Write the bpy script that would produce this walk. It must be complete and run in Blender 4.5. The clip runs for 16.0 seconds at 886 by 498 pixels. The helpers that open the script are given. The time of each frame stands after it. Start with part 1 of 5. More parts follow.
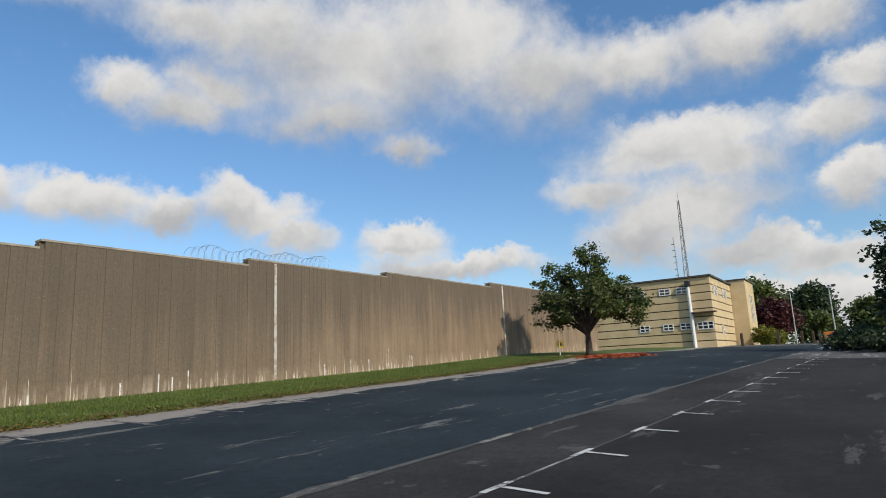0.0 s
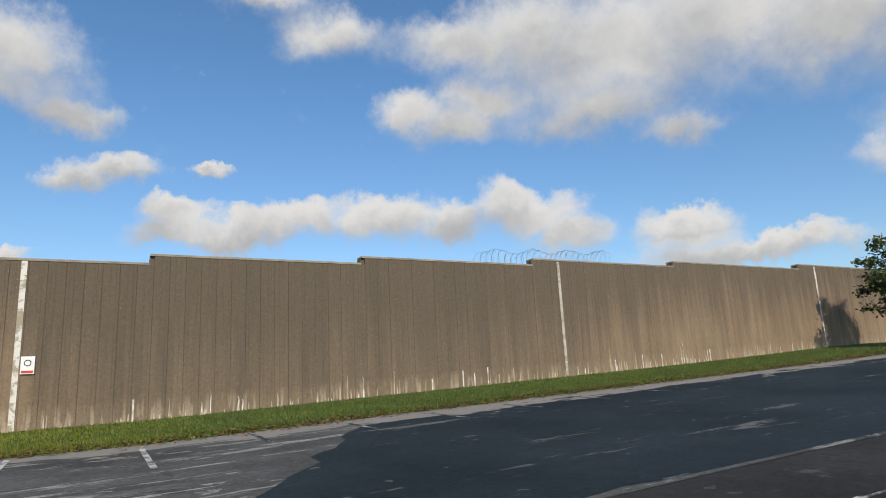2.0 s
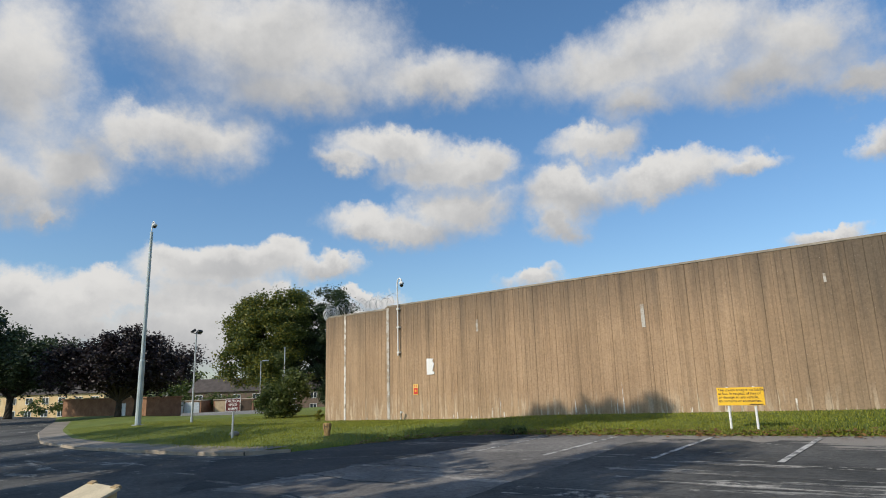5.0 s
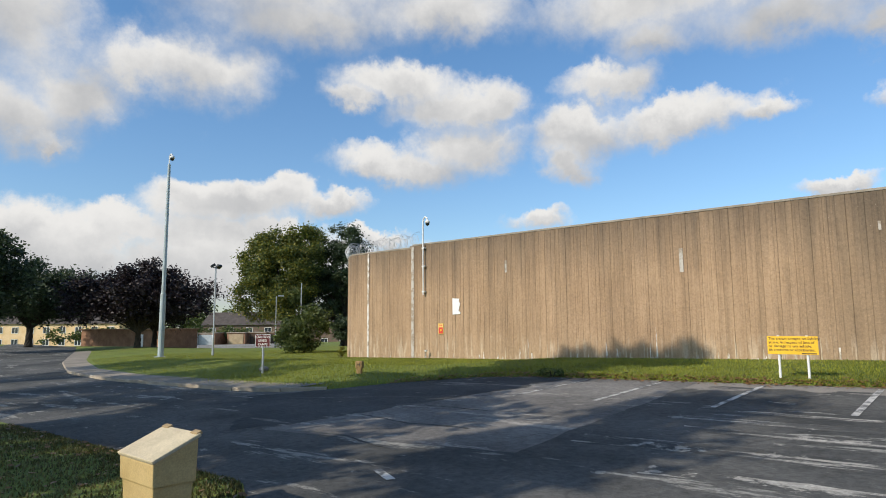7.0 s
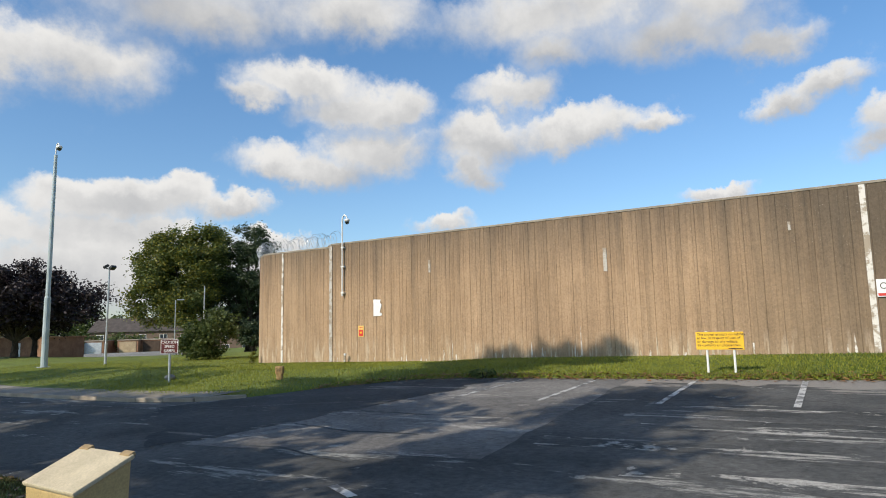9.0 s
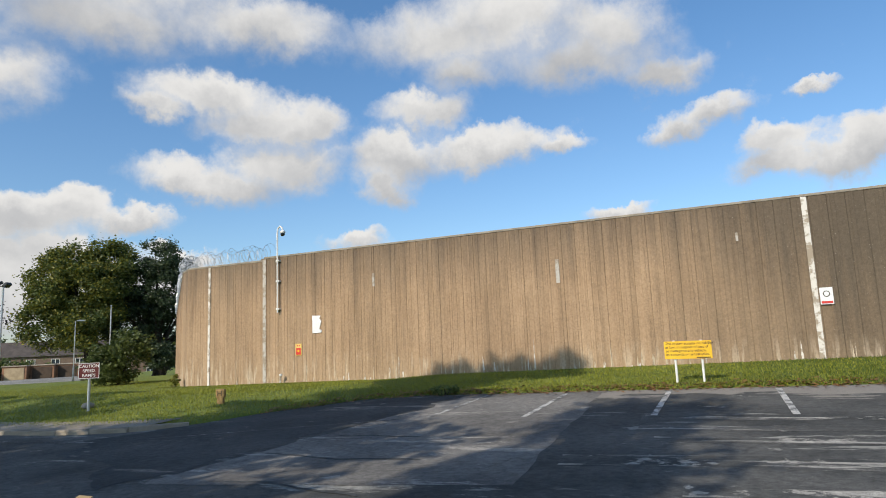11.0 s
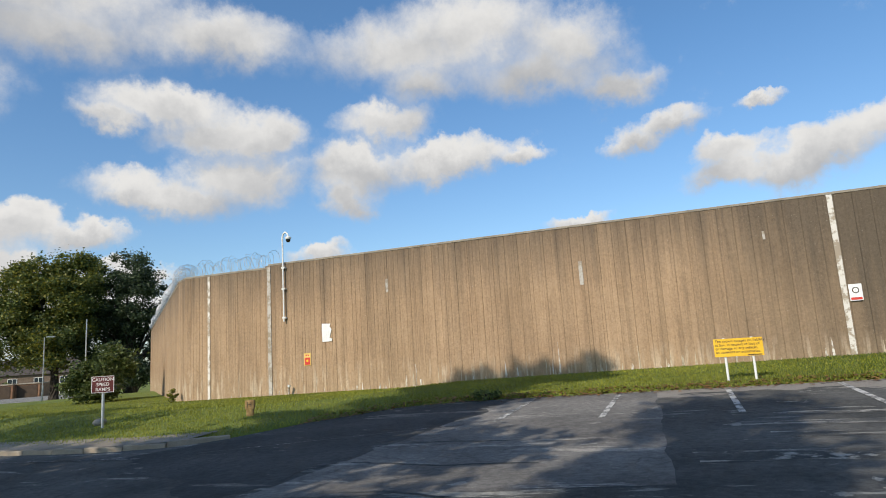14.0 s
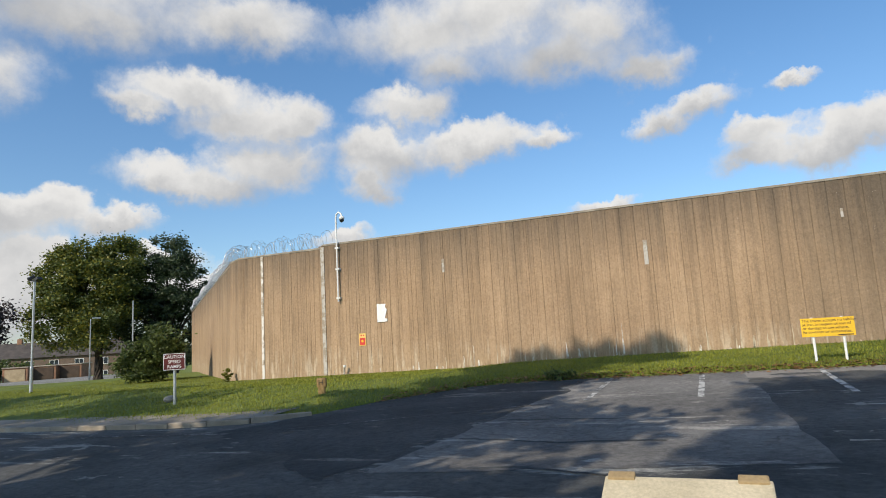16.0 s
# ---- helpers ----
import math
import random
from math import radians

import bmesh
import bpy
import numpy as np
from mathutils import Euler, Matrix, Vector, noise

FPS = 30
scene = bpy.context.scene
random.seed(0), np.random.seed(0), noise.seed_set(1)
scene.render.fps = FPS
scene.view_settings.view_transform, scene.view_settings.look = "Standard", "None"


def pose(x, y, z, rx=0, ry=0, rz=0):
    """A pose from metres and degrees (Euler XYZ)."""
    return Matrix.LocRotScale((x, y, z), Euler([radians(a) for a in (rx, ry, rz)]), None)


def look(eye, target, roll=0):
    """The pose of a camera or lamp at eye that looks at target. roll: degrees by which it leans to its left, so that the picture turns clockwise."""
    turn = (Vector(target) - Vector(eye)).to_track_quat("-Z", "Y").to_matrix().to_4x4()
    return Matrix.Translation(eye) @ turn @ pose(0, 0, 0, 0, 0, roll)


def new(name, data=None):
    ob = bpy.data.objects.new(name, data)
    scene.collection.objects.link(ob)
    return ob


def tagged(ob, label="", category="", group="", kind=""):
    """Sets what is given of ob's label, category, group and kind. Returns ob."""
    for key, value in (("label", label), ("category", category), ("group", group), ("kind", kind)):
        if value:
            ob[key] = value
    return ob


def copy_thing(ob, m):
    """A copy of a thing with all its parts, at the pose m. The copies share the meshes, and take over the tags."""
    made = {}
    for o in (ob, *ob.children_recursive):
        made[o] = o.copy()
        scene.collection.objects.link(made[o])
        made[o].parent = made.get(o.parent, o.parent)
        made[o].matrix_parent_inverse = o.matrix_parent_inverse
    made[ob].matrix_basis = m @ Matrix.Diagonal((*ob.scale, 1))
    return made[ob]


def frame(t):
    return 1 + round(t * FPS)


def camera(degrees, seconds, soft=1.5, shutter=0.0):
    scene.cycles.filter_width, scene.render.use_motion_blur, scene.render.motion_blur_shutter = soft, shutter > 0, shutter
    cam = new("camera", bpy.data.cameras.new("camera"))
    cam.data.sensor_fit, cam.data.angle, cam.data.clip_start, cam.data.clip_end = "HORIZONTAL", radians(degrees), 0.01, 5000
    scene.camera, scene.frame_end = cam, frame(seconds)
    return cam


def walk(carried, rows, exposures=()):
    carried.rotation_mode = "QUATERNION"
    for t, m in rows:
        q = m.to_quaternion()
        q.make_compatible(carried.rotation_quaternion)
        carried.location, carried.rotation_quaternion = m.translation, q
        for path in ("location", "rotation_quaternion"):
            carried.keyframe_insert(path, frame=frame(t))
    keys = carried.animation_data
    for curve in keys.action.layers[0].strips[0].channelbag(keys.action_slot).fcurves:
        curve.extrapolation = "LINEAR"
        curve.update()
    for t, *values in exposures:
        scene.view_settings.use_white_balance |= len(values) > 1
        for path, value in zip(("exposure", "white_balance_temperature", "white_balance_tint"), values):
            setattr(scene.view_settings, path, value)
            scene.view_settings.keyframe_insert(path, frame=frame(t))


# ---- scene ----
cam = camera(70.3, 16.0, 1.0)
EXPOSURES = [(0.0, -0.18), (2.5, -0.23), (3.5, -0.34), (4.5, -0.30), (5.0, -0.24), (7.5, -0.03), (10.0, -0.04), (12.5, -0.12), (16.0, -0.08)]
PATH = [
    (0, (-0.282, -0.831, 1.462), (-1.448, 0.749, 1.839), -2.7),
    (0.5, (-0.309, -0.819, 1.454), (-1.499, 0.742, 1.837), -2.5),
    (1, (-0.318, -0.847, 1.46), (-1.565, 0.668, 1.85), -2.1),
    (1.5, (-0.338, -0.894, 1.469), (-1.773, 0.443, 1.864), -2.0),
    (2, (-0.358, -0.994, 1.513), (-2.081, -0.063, 1.916), -2.9),
    (2.5, (-0.374, -1.022, 1.602), (-2.265, -0.527, 2.027), -3.5),
    (3, (-0.379, -1.081, 1.636), (-2.329, -1.128, 2.081), -2.5),
    (3.5, (-0.363, -1.182, 1.641), (-2.244, -1.697, 2.085), -0.9),
    (4, (-0.308, -1.305, 1.605), (-2.161, -1.919, 2.038), -1.2),
    (4.5, (-0.236, -1.474, 1.591), (-1.946, -2.426, 2.001), -2.4),
    (5, (-0.34, -1.71, 1.578), (-1.829, -2.975, 2.008), -1.7),
    (7.5, (-0.156, -2.922, 1.702), (-1.671, -4.211, 1.914), -0.6),
    (8, (-0.168, -3.037, 1.688), (-1.736, -4.258, 1.911), -0.7),
    (8.5, (-0.288, -3.386, 1.634), (-1.911, -4.529, 1.879), -1.1),
    (9, (-0.328, -3.775, 1.621), (-2.003, -4.84, 1.868), -1.2),
    (9.5, (-0.365, -4.143, 1.589), (-2.08, -5.139, 1.845), -1.3),
    (10, (-0.486, -4.54, 1.61), (-2.233, -5.478, 1.873), -1.4),
    (12.5, (-0.286, -6.352, 1.518), (-2.129, -7.059, 1.845), -3.6),
    (13, (-0.221, -6.665, 1.508), (-2.062, -7.377, 1.831), -3.3),
    (13.5, (-0.187, -7.041, 1.506), (-2.029, -7.751, 1.829), -3.6),
    (14, (-0.162, -7.36, 1.488), (-2.005, -8.064, 1.81), -3.6),
    (14.5, (-0.082, -7.603, 1.504), (-1.933, -8.299, 1.802), -3.9),
    (15, (-0.065, -7.986, 1.498), (-1.914, -8.693, 1.787), -3.6),
    (15.5, (-0.072, -8.292, 1.461), (-1.913, -9.02, 1.74), -3.5),
    (16, (0.014, -8.614, 1.418), (-1.806, -9.393, 1.697), -3.3),
]
walk(cam, [(t, look(eye, target, roll)) for t, eye, target, roll in PATH], EXPOSURES)

# ---- sky and sun ----
SKY_STRENGTH, CLOUD_LIT = 0.15, 0.87
SUN_EL, SUN_AZ = 34.0, 15.0          # degrees above the horizon; degrees from +x towards -y
sun_dir = Vector((math.cos(radians(SUN_EL)) * math.cos(radians(SUN_AZ)), -math.cos(radians(SUN_EL)) * math.sin(radians(SUN_AZ)), math.sin(radians(SUN_EL))))
sun_data = bpy.data.lights.new("sun", "SUN")
sun_data.energy, sun_data.angle, sun_data.color = 4.5, radians(0.55), (1.0, 0.90, 0.75)
sun = new("sun", sun_data)
sun.matrix_world = look(sun_dir * 60, (0, 0, 0))

world = bpy.data.worlds.new("world")
scene.world = world
world.use_nodes = True
wt = world.node_tree
wt.nodes.clear()


def wnode(kind, **kw):
    n = wt.nodes.new(kind)
    for k, v in kw.items():
        if k == "operation":
            n.operation = v
    return n


def wmath(op, a, b=None, c=None):
    n = wnode("ShaderNodeMath", operation=op)
    for i, v in enumerate((a, b, c)):
        if v is None:
            continue
        if isinstance(v, (int, float)):
            n.inputs[i].default_value = v
        else:
            wt.links.new(v, n.inputs[i])
    return n.outputs[0]


def wvec(op, a, b=None):
    n = wnode("ShaderNodeVectorMath", operation=op)
    for i, v in enumerate((a, b)):
        if v is None:
            continue
        if isinstance(v, tuple):
            n.inputs[i].default_value = v
        else:
            wt.links.new(v, n.inputs[i])
    return n.outputs["Value"] if op == "LENGTH" else n.outputs[0]


def wnoise(vec, scale, detail=6.0, rough=0.55):
    n = wnode("ShaderNodeTexNoise")
    n.inputs["Scale"].default_value, n.inputs["Detail"].default_value, n.inputs["Roughness"].default_value = scale, detail, rough
    wt.links.new(vec, n.inputs["Vector"])
    return n


sky = wnode("ShaderNodeTexSky")
sky.sky_type, sky.sun_disc = "NISHITA", False
sky.sun_elevation, sky.sun_rotation = radians(SUN_EL), radians(90 + SUN_AZ)
sky.air_density, sky.dust_density, sky.ozone_density = 1.0, 0.7, 3.0

coord = wnode("ShaderNodeTexCoord").outputs["Generated"]
split = wnode("ShaderNodeSeparateXYZ")
wt.links.new(coord, split.inputs[0])
az = wmath("MULTIPLY", wmath("ARCTAN2", split.outputs[1], wmath("MULTIPLY", split.outputs[0], -1.0)), 57.2958)
el = wmath("MULTIPLY", wmath("ARCSINE", split.outputs[2]), 57.2958)
join = wnode("ShaderNodeCombineXYZ")
wt.links.new(az, join.inputs[0]), wt.links.new(el, join.inputs[1])
angles = join.outputs[0]
# billows: the cloud's outline is pushed about by noise at two sizes
warp_a = wvec("SUBTRACT", wnoise(coord, 5.0, 3.0).outputs["Color"], (0.5, 0.5, 0.5))
warp_b = wvec("SUBTRACT", wnoise(coord, 15.0, 8.0, 0.62).outputs["Color"], (0.5, 0.5, 0.5))
warped = wvec("ADD", wvec("ADD", angles, wvec("MULTIPLY", warp_a, (5.0, 3.5, 0.0))), wvec("MULTIPLY", warp_b, (6.0, 5.0, 0.0)))
warped_split = wnode("ShaderNodeSeparateXYZ")
wt.links.new(warped, warped_split.inputs[0])
warped_el = warped_split.outputs[1]
field = weight = heave = None


def cloud(a, e, w, h):
    """One heap of cloud at azimuth a (from -x towards +y) and elevation e, w and h degrees to each side."""
    global field, weight, heave
    p = wvec("MULTIPLY", wvec("SUBTRACT", warped, (a, e, 0.0)), (0.77 / w, 0.77 / h, 0.0))
    body = wmath("SUBTRACT", 1.0, wvec("LENGTH", p))
    field = body if field is None else wmath("SMOOTH_MAX", field, body, 0.3)
    w_ = wmath("MAXIMUM", wmath("ADD", body, 0.25), 0.0001)
    rel = wmath("MULTIPLY", w_, wmath("MULTIPLY_ADD", warped_el, 0.77 / h, -0.77 * e / h))
    weight = w_ if weight is None else wmath("ADD", weight, w_)
    heave = rel if heave is None else wmath("ADD", heave, rel)


cloud(38, 29.5, 7.3, 4.3)
cloud(46, 27.1, 14.5, 6.1)
cloud(56, 28.2, 10.1, 6)
cloud(44, 22.5, 9.7, 2.4)
cloud(51, 19.5, 3.8, 1.5)
cloud(64, 25.2, 8.6, 4.6)
cloud(72, 25.1, 7.5, 3)
cloud(80, 24.9, 6.3, 3)
cloud(87, 24.7, 6.2, 2.2)
cloud(75, 17.8, 9.5, 2.9)
cloud(68, 14.7, 5.3, 1.9)
cloud(80, 15.7, 4.6, 2.2)
cloud(76, 12.7, 8.2, 2.6)
cloud(87, 17.5, 4.1, 2)
cloud(90, 20.3, 3.1, 1.9)
cloud(88, 12.8, 3.1, 2.2)
cloud(72, 10.5, 6.1, 2)
cloud(80, 8.6, 5.8, 1.6)
cloud(85, 7.3, 4.5, 1.5)
cloud(36, 14.2, 5.4, 2.5)
cloud(40, 12, 4, 1.9)
cloud(50, 11.6, 3.9, 1.8)
cloud(54, 9.3, 8.4, 1.2)
cloud(8, 18.6, 2.2, 0.6)
cloud(5, 14.8, 3.4, 1.3)
cloud(12, 33.1, 5.6, 1.7)
cloud(19, 30.4, 5.5, 2.5)
cloud(32, 29.6, 7.7, 2.9)
cloud(26, 23.5, 3.4, 2.2)
cloud(16, 14.1, 4.6, 1.9)
cloud(23, 14.3, 4.4, 2.3)
cloud(29, 13.4, 3.7, 1.7)
cloud(11, 12.8, 5.1, 1.4)
cloud(-76, 24.2, 5.2, 6.5)
cloud(-76, 15.8, 4.7, 2.7)
cloud(-72, 18.2, 4.3, 3.1)
cloud(-63, 21.6, 7.1, 3.1)
cloud(-68, 21.1, 3.3, 2.2)
cloud(-74, 14.4, 1, 0.6)
cloud(-57, 29.8, 13.4, 4.6)
cloud(-63, 30.3, 7.3, 2.8)
cloud(-63, 10.3, 3.4, 2.1)
cloud(-68, 8.2, 4, 1.7)
cloud(-71, 6.9, 4.5, 1.4)
cloud(-75, 8.2, 1.3, 1.3)
cloud(-72, 5, 4.4, 1.6)
cloud(-64, 5.1, 5.1, 2.3)
cloud(-56, 11.3, 3.6, 1.8)
cloud(-51, 10.6, 4.1, 1.3)
cloud(-45, 21.5, 5.8, 1.9)
cloud(-40, 19.8, 6.5, 2.1)
cloud(-36, 19.3, 2.9, 1.7)
cloud(-49, 20.1, 2.9, 1.1)
cloud(-44, 14.3, 6.8, 1.9)
cloud(-38, 16.3, 5.4, 2.6)
cloud(-47, 13.6, 3.2, 1.1)
cloud(-28, 16.9, 5.1, 2.6)
cloud(-20, 17.2, 7.3, 1.7)
cloud(-13, 16.9, 3.1, 0.9)
cloud(-29, 14.2, 2.3, 1.6)
cloud(-54, 26.4, 10.6, 2.8)
cloud(-41, 27.3, 8.6, 2.4)
cloud(-23, 26.4, 10.2, 2.9)
cloud(-21, 23.7, 4.7, 1.9)
cloud(-25, 20.7, 4.8, 1.5)
cloud(-11, 24, 8, 2.3)
cloud(-4, 22.1, 3.8, 1.6)
cloud(-3, 17.1, 2.5, 1.2)
cloud(0, 18.1, 3.5, 1.4)
cloud(-8, 10.5, 3.1, 0.9)
cloud(-32, 9.5, 3.4, 1.1)
cloud(-47, 7.7, 2.1, 0.9)
cloud(5, 13.1, 3.9, 1.4)
cloud(9, 12.4, 3.2, 1.6)
cloud(12, 13.7, 3.4, 1.9)
cloud(30, 22.6, 4.8, 2.2)
cloud(33, 25, 5, 2.4)
cloud(-17, 28, 8.5, 3.8)
cloud(-8, 26.3, 5.6, 2.9)
cloud(-60, 10.5, 6.5, 2)
cloud(-60, 7.8, 7.7, 1.8)
cloud(-56, 4.5, 15.0, 3.4)
cloud(-76, 5.0, 9.0, 4.5)
cloud(83, 3.5, 13.0, 2.8)
cloud(30, 6.0, 16.0, 2.2)

# how far up its own heap each point lies: lit crisp tops, grey soft undersides
lean = wmath("DIVIDE", heave, weight)
under = wmath("MULTIPLY_ADD", lean, -0.75, wmath("MULTIPLY", wmath("MINIMUM", field, 0.8), 0.45))
# the rest of the sky, behind the walker, carries scattered cloud of the same kind
behind = wnode("ShaderNodeMapRange")
behind.inputs[1].default_value, behind.inputs[2].default_value = 0.0, 0.35
wt.links.new(split.outputs[0], behind.inputs[0])
loose = wmath("MULTIPLY", wmath("MULTIPLY_ADD", wnoise(coord, 3.0, 7.0, 0.6).outputs[0], 5.0, -2.6), behind.outputs[0])
field = wmath("MAXIMUM", field, wmath("SUBTRACT", loose, 0.02))
cover = wnode("ShaderNodeMapRange")
cover.interpolation_type = "SMOOTHSTEP"
cover.inputs[1].default_value = 0.02
wt.links.new(wmath("MINIMUM", wmath("MAXIMUM", wmath("MULTIPLY_ADD", lean, -0.45, wmath("MULTIPLY_ADD", el, 0.014, 0.46)), 0.32), 1.2), cover.inputs[2])
wisps = wmath("MULTIPLY_ADD", wnoise(coord, 24.0, 8.0, 0.68).outputs[0], 0.44, -0.22)
wt.links.new(wmath("ADD", field, wisps), cover.inputs[0])
shade = wnode("ShaderNodeMapRange")
shade.interpolation_type = "SMOOTHSTEP"
shade.inputs[1].default_value, shade.inputs[2].default_value = -0.30, 0.95
wt.links.new(wmath("ADD", under, wmath("MULTIPLY_ADD", wnoise(coord, 9.0, 6.0, 0.6).outputs[0], 1.3, -0.65)), shade.inputs[0])
tone = wnode("ShaderNodeMix")
tone.data_type = "RGBA"
tone.inputs["A"].default_value, tone.inputs["B"].default_value = (CLOUD_LIT * 1.0, CLOUD_LIT * 0.985, CLOUD_LIT * 0.96, 1), (CLOUD_LIT * 0.56, CLOUD_LIT * 0.57, CLOUD_LIT * 0.59, 1)
wt.links.new(shade.outputs[0], tone.inputs["Factor"])
skyback, cloudback, both, wout = wnode("ShaderNodeBackground"), wnode("ShaderNodeBackground"), wnode("ShaderNodeMixShader"), wnode("ShaderNodeOutputWorld")
clear = wnode("ShaderNodeMix")
clear.data_type, clear.blend_type = "RGBA", "MULTIPLY"
clear.inputs["B"].default_value = (0.80, 1.06, 1.18, 1)
depth = wnode("ShaderNodeMapRange")
depth.inputs[1].default_value, depth.inputs[2].default_value, depth.inputs[3].default_value, depth.inputs[4].default_value = 2.0, 26.0, 0.25, 1.0
wt.links.new(el, depth.inputs[0])
wt.links.new(depth.outputs[0], clear.inputs["Factor"])
wt.links.new(sky.outputs[0], clear.inputs["A"])
wt.links.new(clear.outputs["Result"], skyback.inputs[0])
skyback.inputs[1].default_value = SKY_STRENGTH
wt.links.new(tone.outputs["Result"], cloudback.inputs[0])
wt.links.new(cover.outputs[0], both.inputs[0])
wt.links.new(skyback.outputs[0], both.inputs[1])
wt.links.new(cloudback.outputs[0], both.inputs[2])
wt.links.new(both.outputs[0], wout.inputs[0])

# ---- materials ----
def node(nt, kind, inputs=None, **attrs):
    n = nt.nodes.new(kind)
    for k, v in (inputs or {}).items():
        n.inputs[k].default_value = v
    return n


def ramp(nt, fac, stops):
    r = nt.nodes.new("ShaderNodeValToRGB")
    while len(r.color_ramp.elements) < len(stops):
        r.color_ramp.elements.new(0.5)
    for e, (p, c) in zip(r.color_ramp.elements, stops):
        e.position, e.color = p, (*c, 1) if len(c) == 3 else (c[0], c[0], c[0], 1)
    nt.links.new(fac, r.inputs[0])
    return r.outputs[0]


def mix(nt, fac, a, b, blend="MIX"):
    m = nt.nodes.new("ShaderNodeMix")
    m.data_type, m.blend_type = "RGBA", blend
    for key, v in (("Factor", fac), ("A", a), ("B", b)):
        if isinstance(v, tuple):
            m.inputs[key].default_value = (*v, 1)
        elif isinstance(v, (int, float)):
            m.inputs[key].default_value = v
        else:
            nt.links.new(v, m.inputs[key])
    return m.outputs["Result"]


def calc(nt, op, a, b=0.0, c=0.0):
    m = nt.nodes.new("ShaderNodeMath")
    m.operation = op
    for i, v in enumerate((a, b, c)):
        if isinstance(v, (int, float)):
            m.inputs[i].default_value = v
        else:
            nt.links.new(v, m.inputs[i])
    return m.outputs[0]


def tex(nt, scale, detail=5.0, rough=0.55, stretch=(1, 1, 1), shift=(0, 0, 0)):
    """Noise laid out in world metres."""
    geo, mp, n = nt.nodes.new("ShaderNodeNewGeometry"), nt.nodes.new("ShaderNodeMapping"), nt.nodes.new("ShaderNodeTexNoise")
    mp.inputs["Scale"].default_value, mp.inputs["Location"].default_value = stretch, shift
    nt.links.new(geo.outputs["Position"], mp.inputs[0])
    nt.links.new(mp.outputs[0], n.inputs["Vector"])
    n.inputs["Scale"].default_value, n.inputs["Detail"].default_value, n.inputs["Roughness"].default_value = scale, detail, rough
    return n.outputs[0]


def axis(nt, i):
    geo, s = nt.nodes.new("ShaderNodeNewGeometry"), nt.nodes.new("ShaderNodeSeparateXYZ")
    nt.links.new(geo.outputs["Position"], s.inputs[0])
    return s.outputs[i]


def material(name, rough=0.8, metal=0.0):
    m = bpy.data.materials.new(name)
    m.use_nodes = True
    b = m.node_tree.nodes["Principled BSDF"]
    b.inputs["Roughness"].default_value, b.inputs["Metallic"].default_value = rough, metal
    return m, m.node_tree, b


def bump(nt, b, height, strength=0.4, distance=0.01):
    n = nt.nodes.new("ShaderNodeBump")
    n.inputs["Strength"].default_value, n.inputs["Distance"].default_value = strength, distance
    nt.links.new(height, n.inputs["Height"])
    nt.links.new(n.outputs[0], b.inputs["Normal"])


def plain(name, a, b_, scale=3.0, rough=0.7, metal=0.0, fine=60.0, strength=0.25, stretch=(1, 1, 1)):
    """Two colours blended by broad noise, with fine grain and relief."""
    m, nt, b = material(name, rough, metal)
    broad = ramp(nt, tex(nt, scale, 6.0, 0.6, stretch), [(0.35, a), (0.68, b_)])
    grain = tex(nt, fine, 3.0, 0.6)
    col = mix(nt, 0.35, broad, mix(nt, 1.0, broad, ramp(nt, grain, [(0.3, (0.55,)), (0.7, (1.35,))]), "MULTIPLY"))
    nt.links.new(col, b.inputs["Base Color"])
    bump(nt, b, grain, strength, 0.006)
    return m


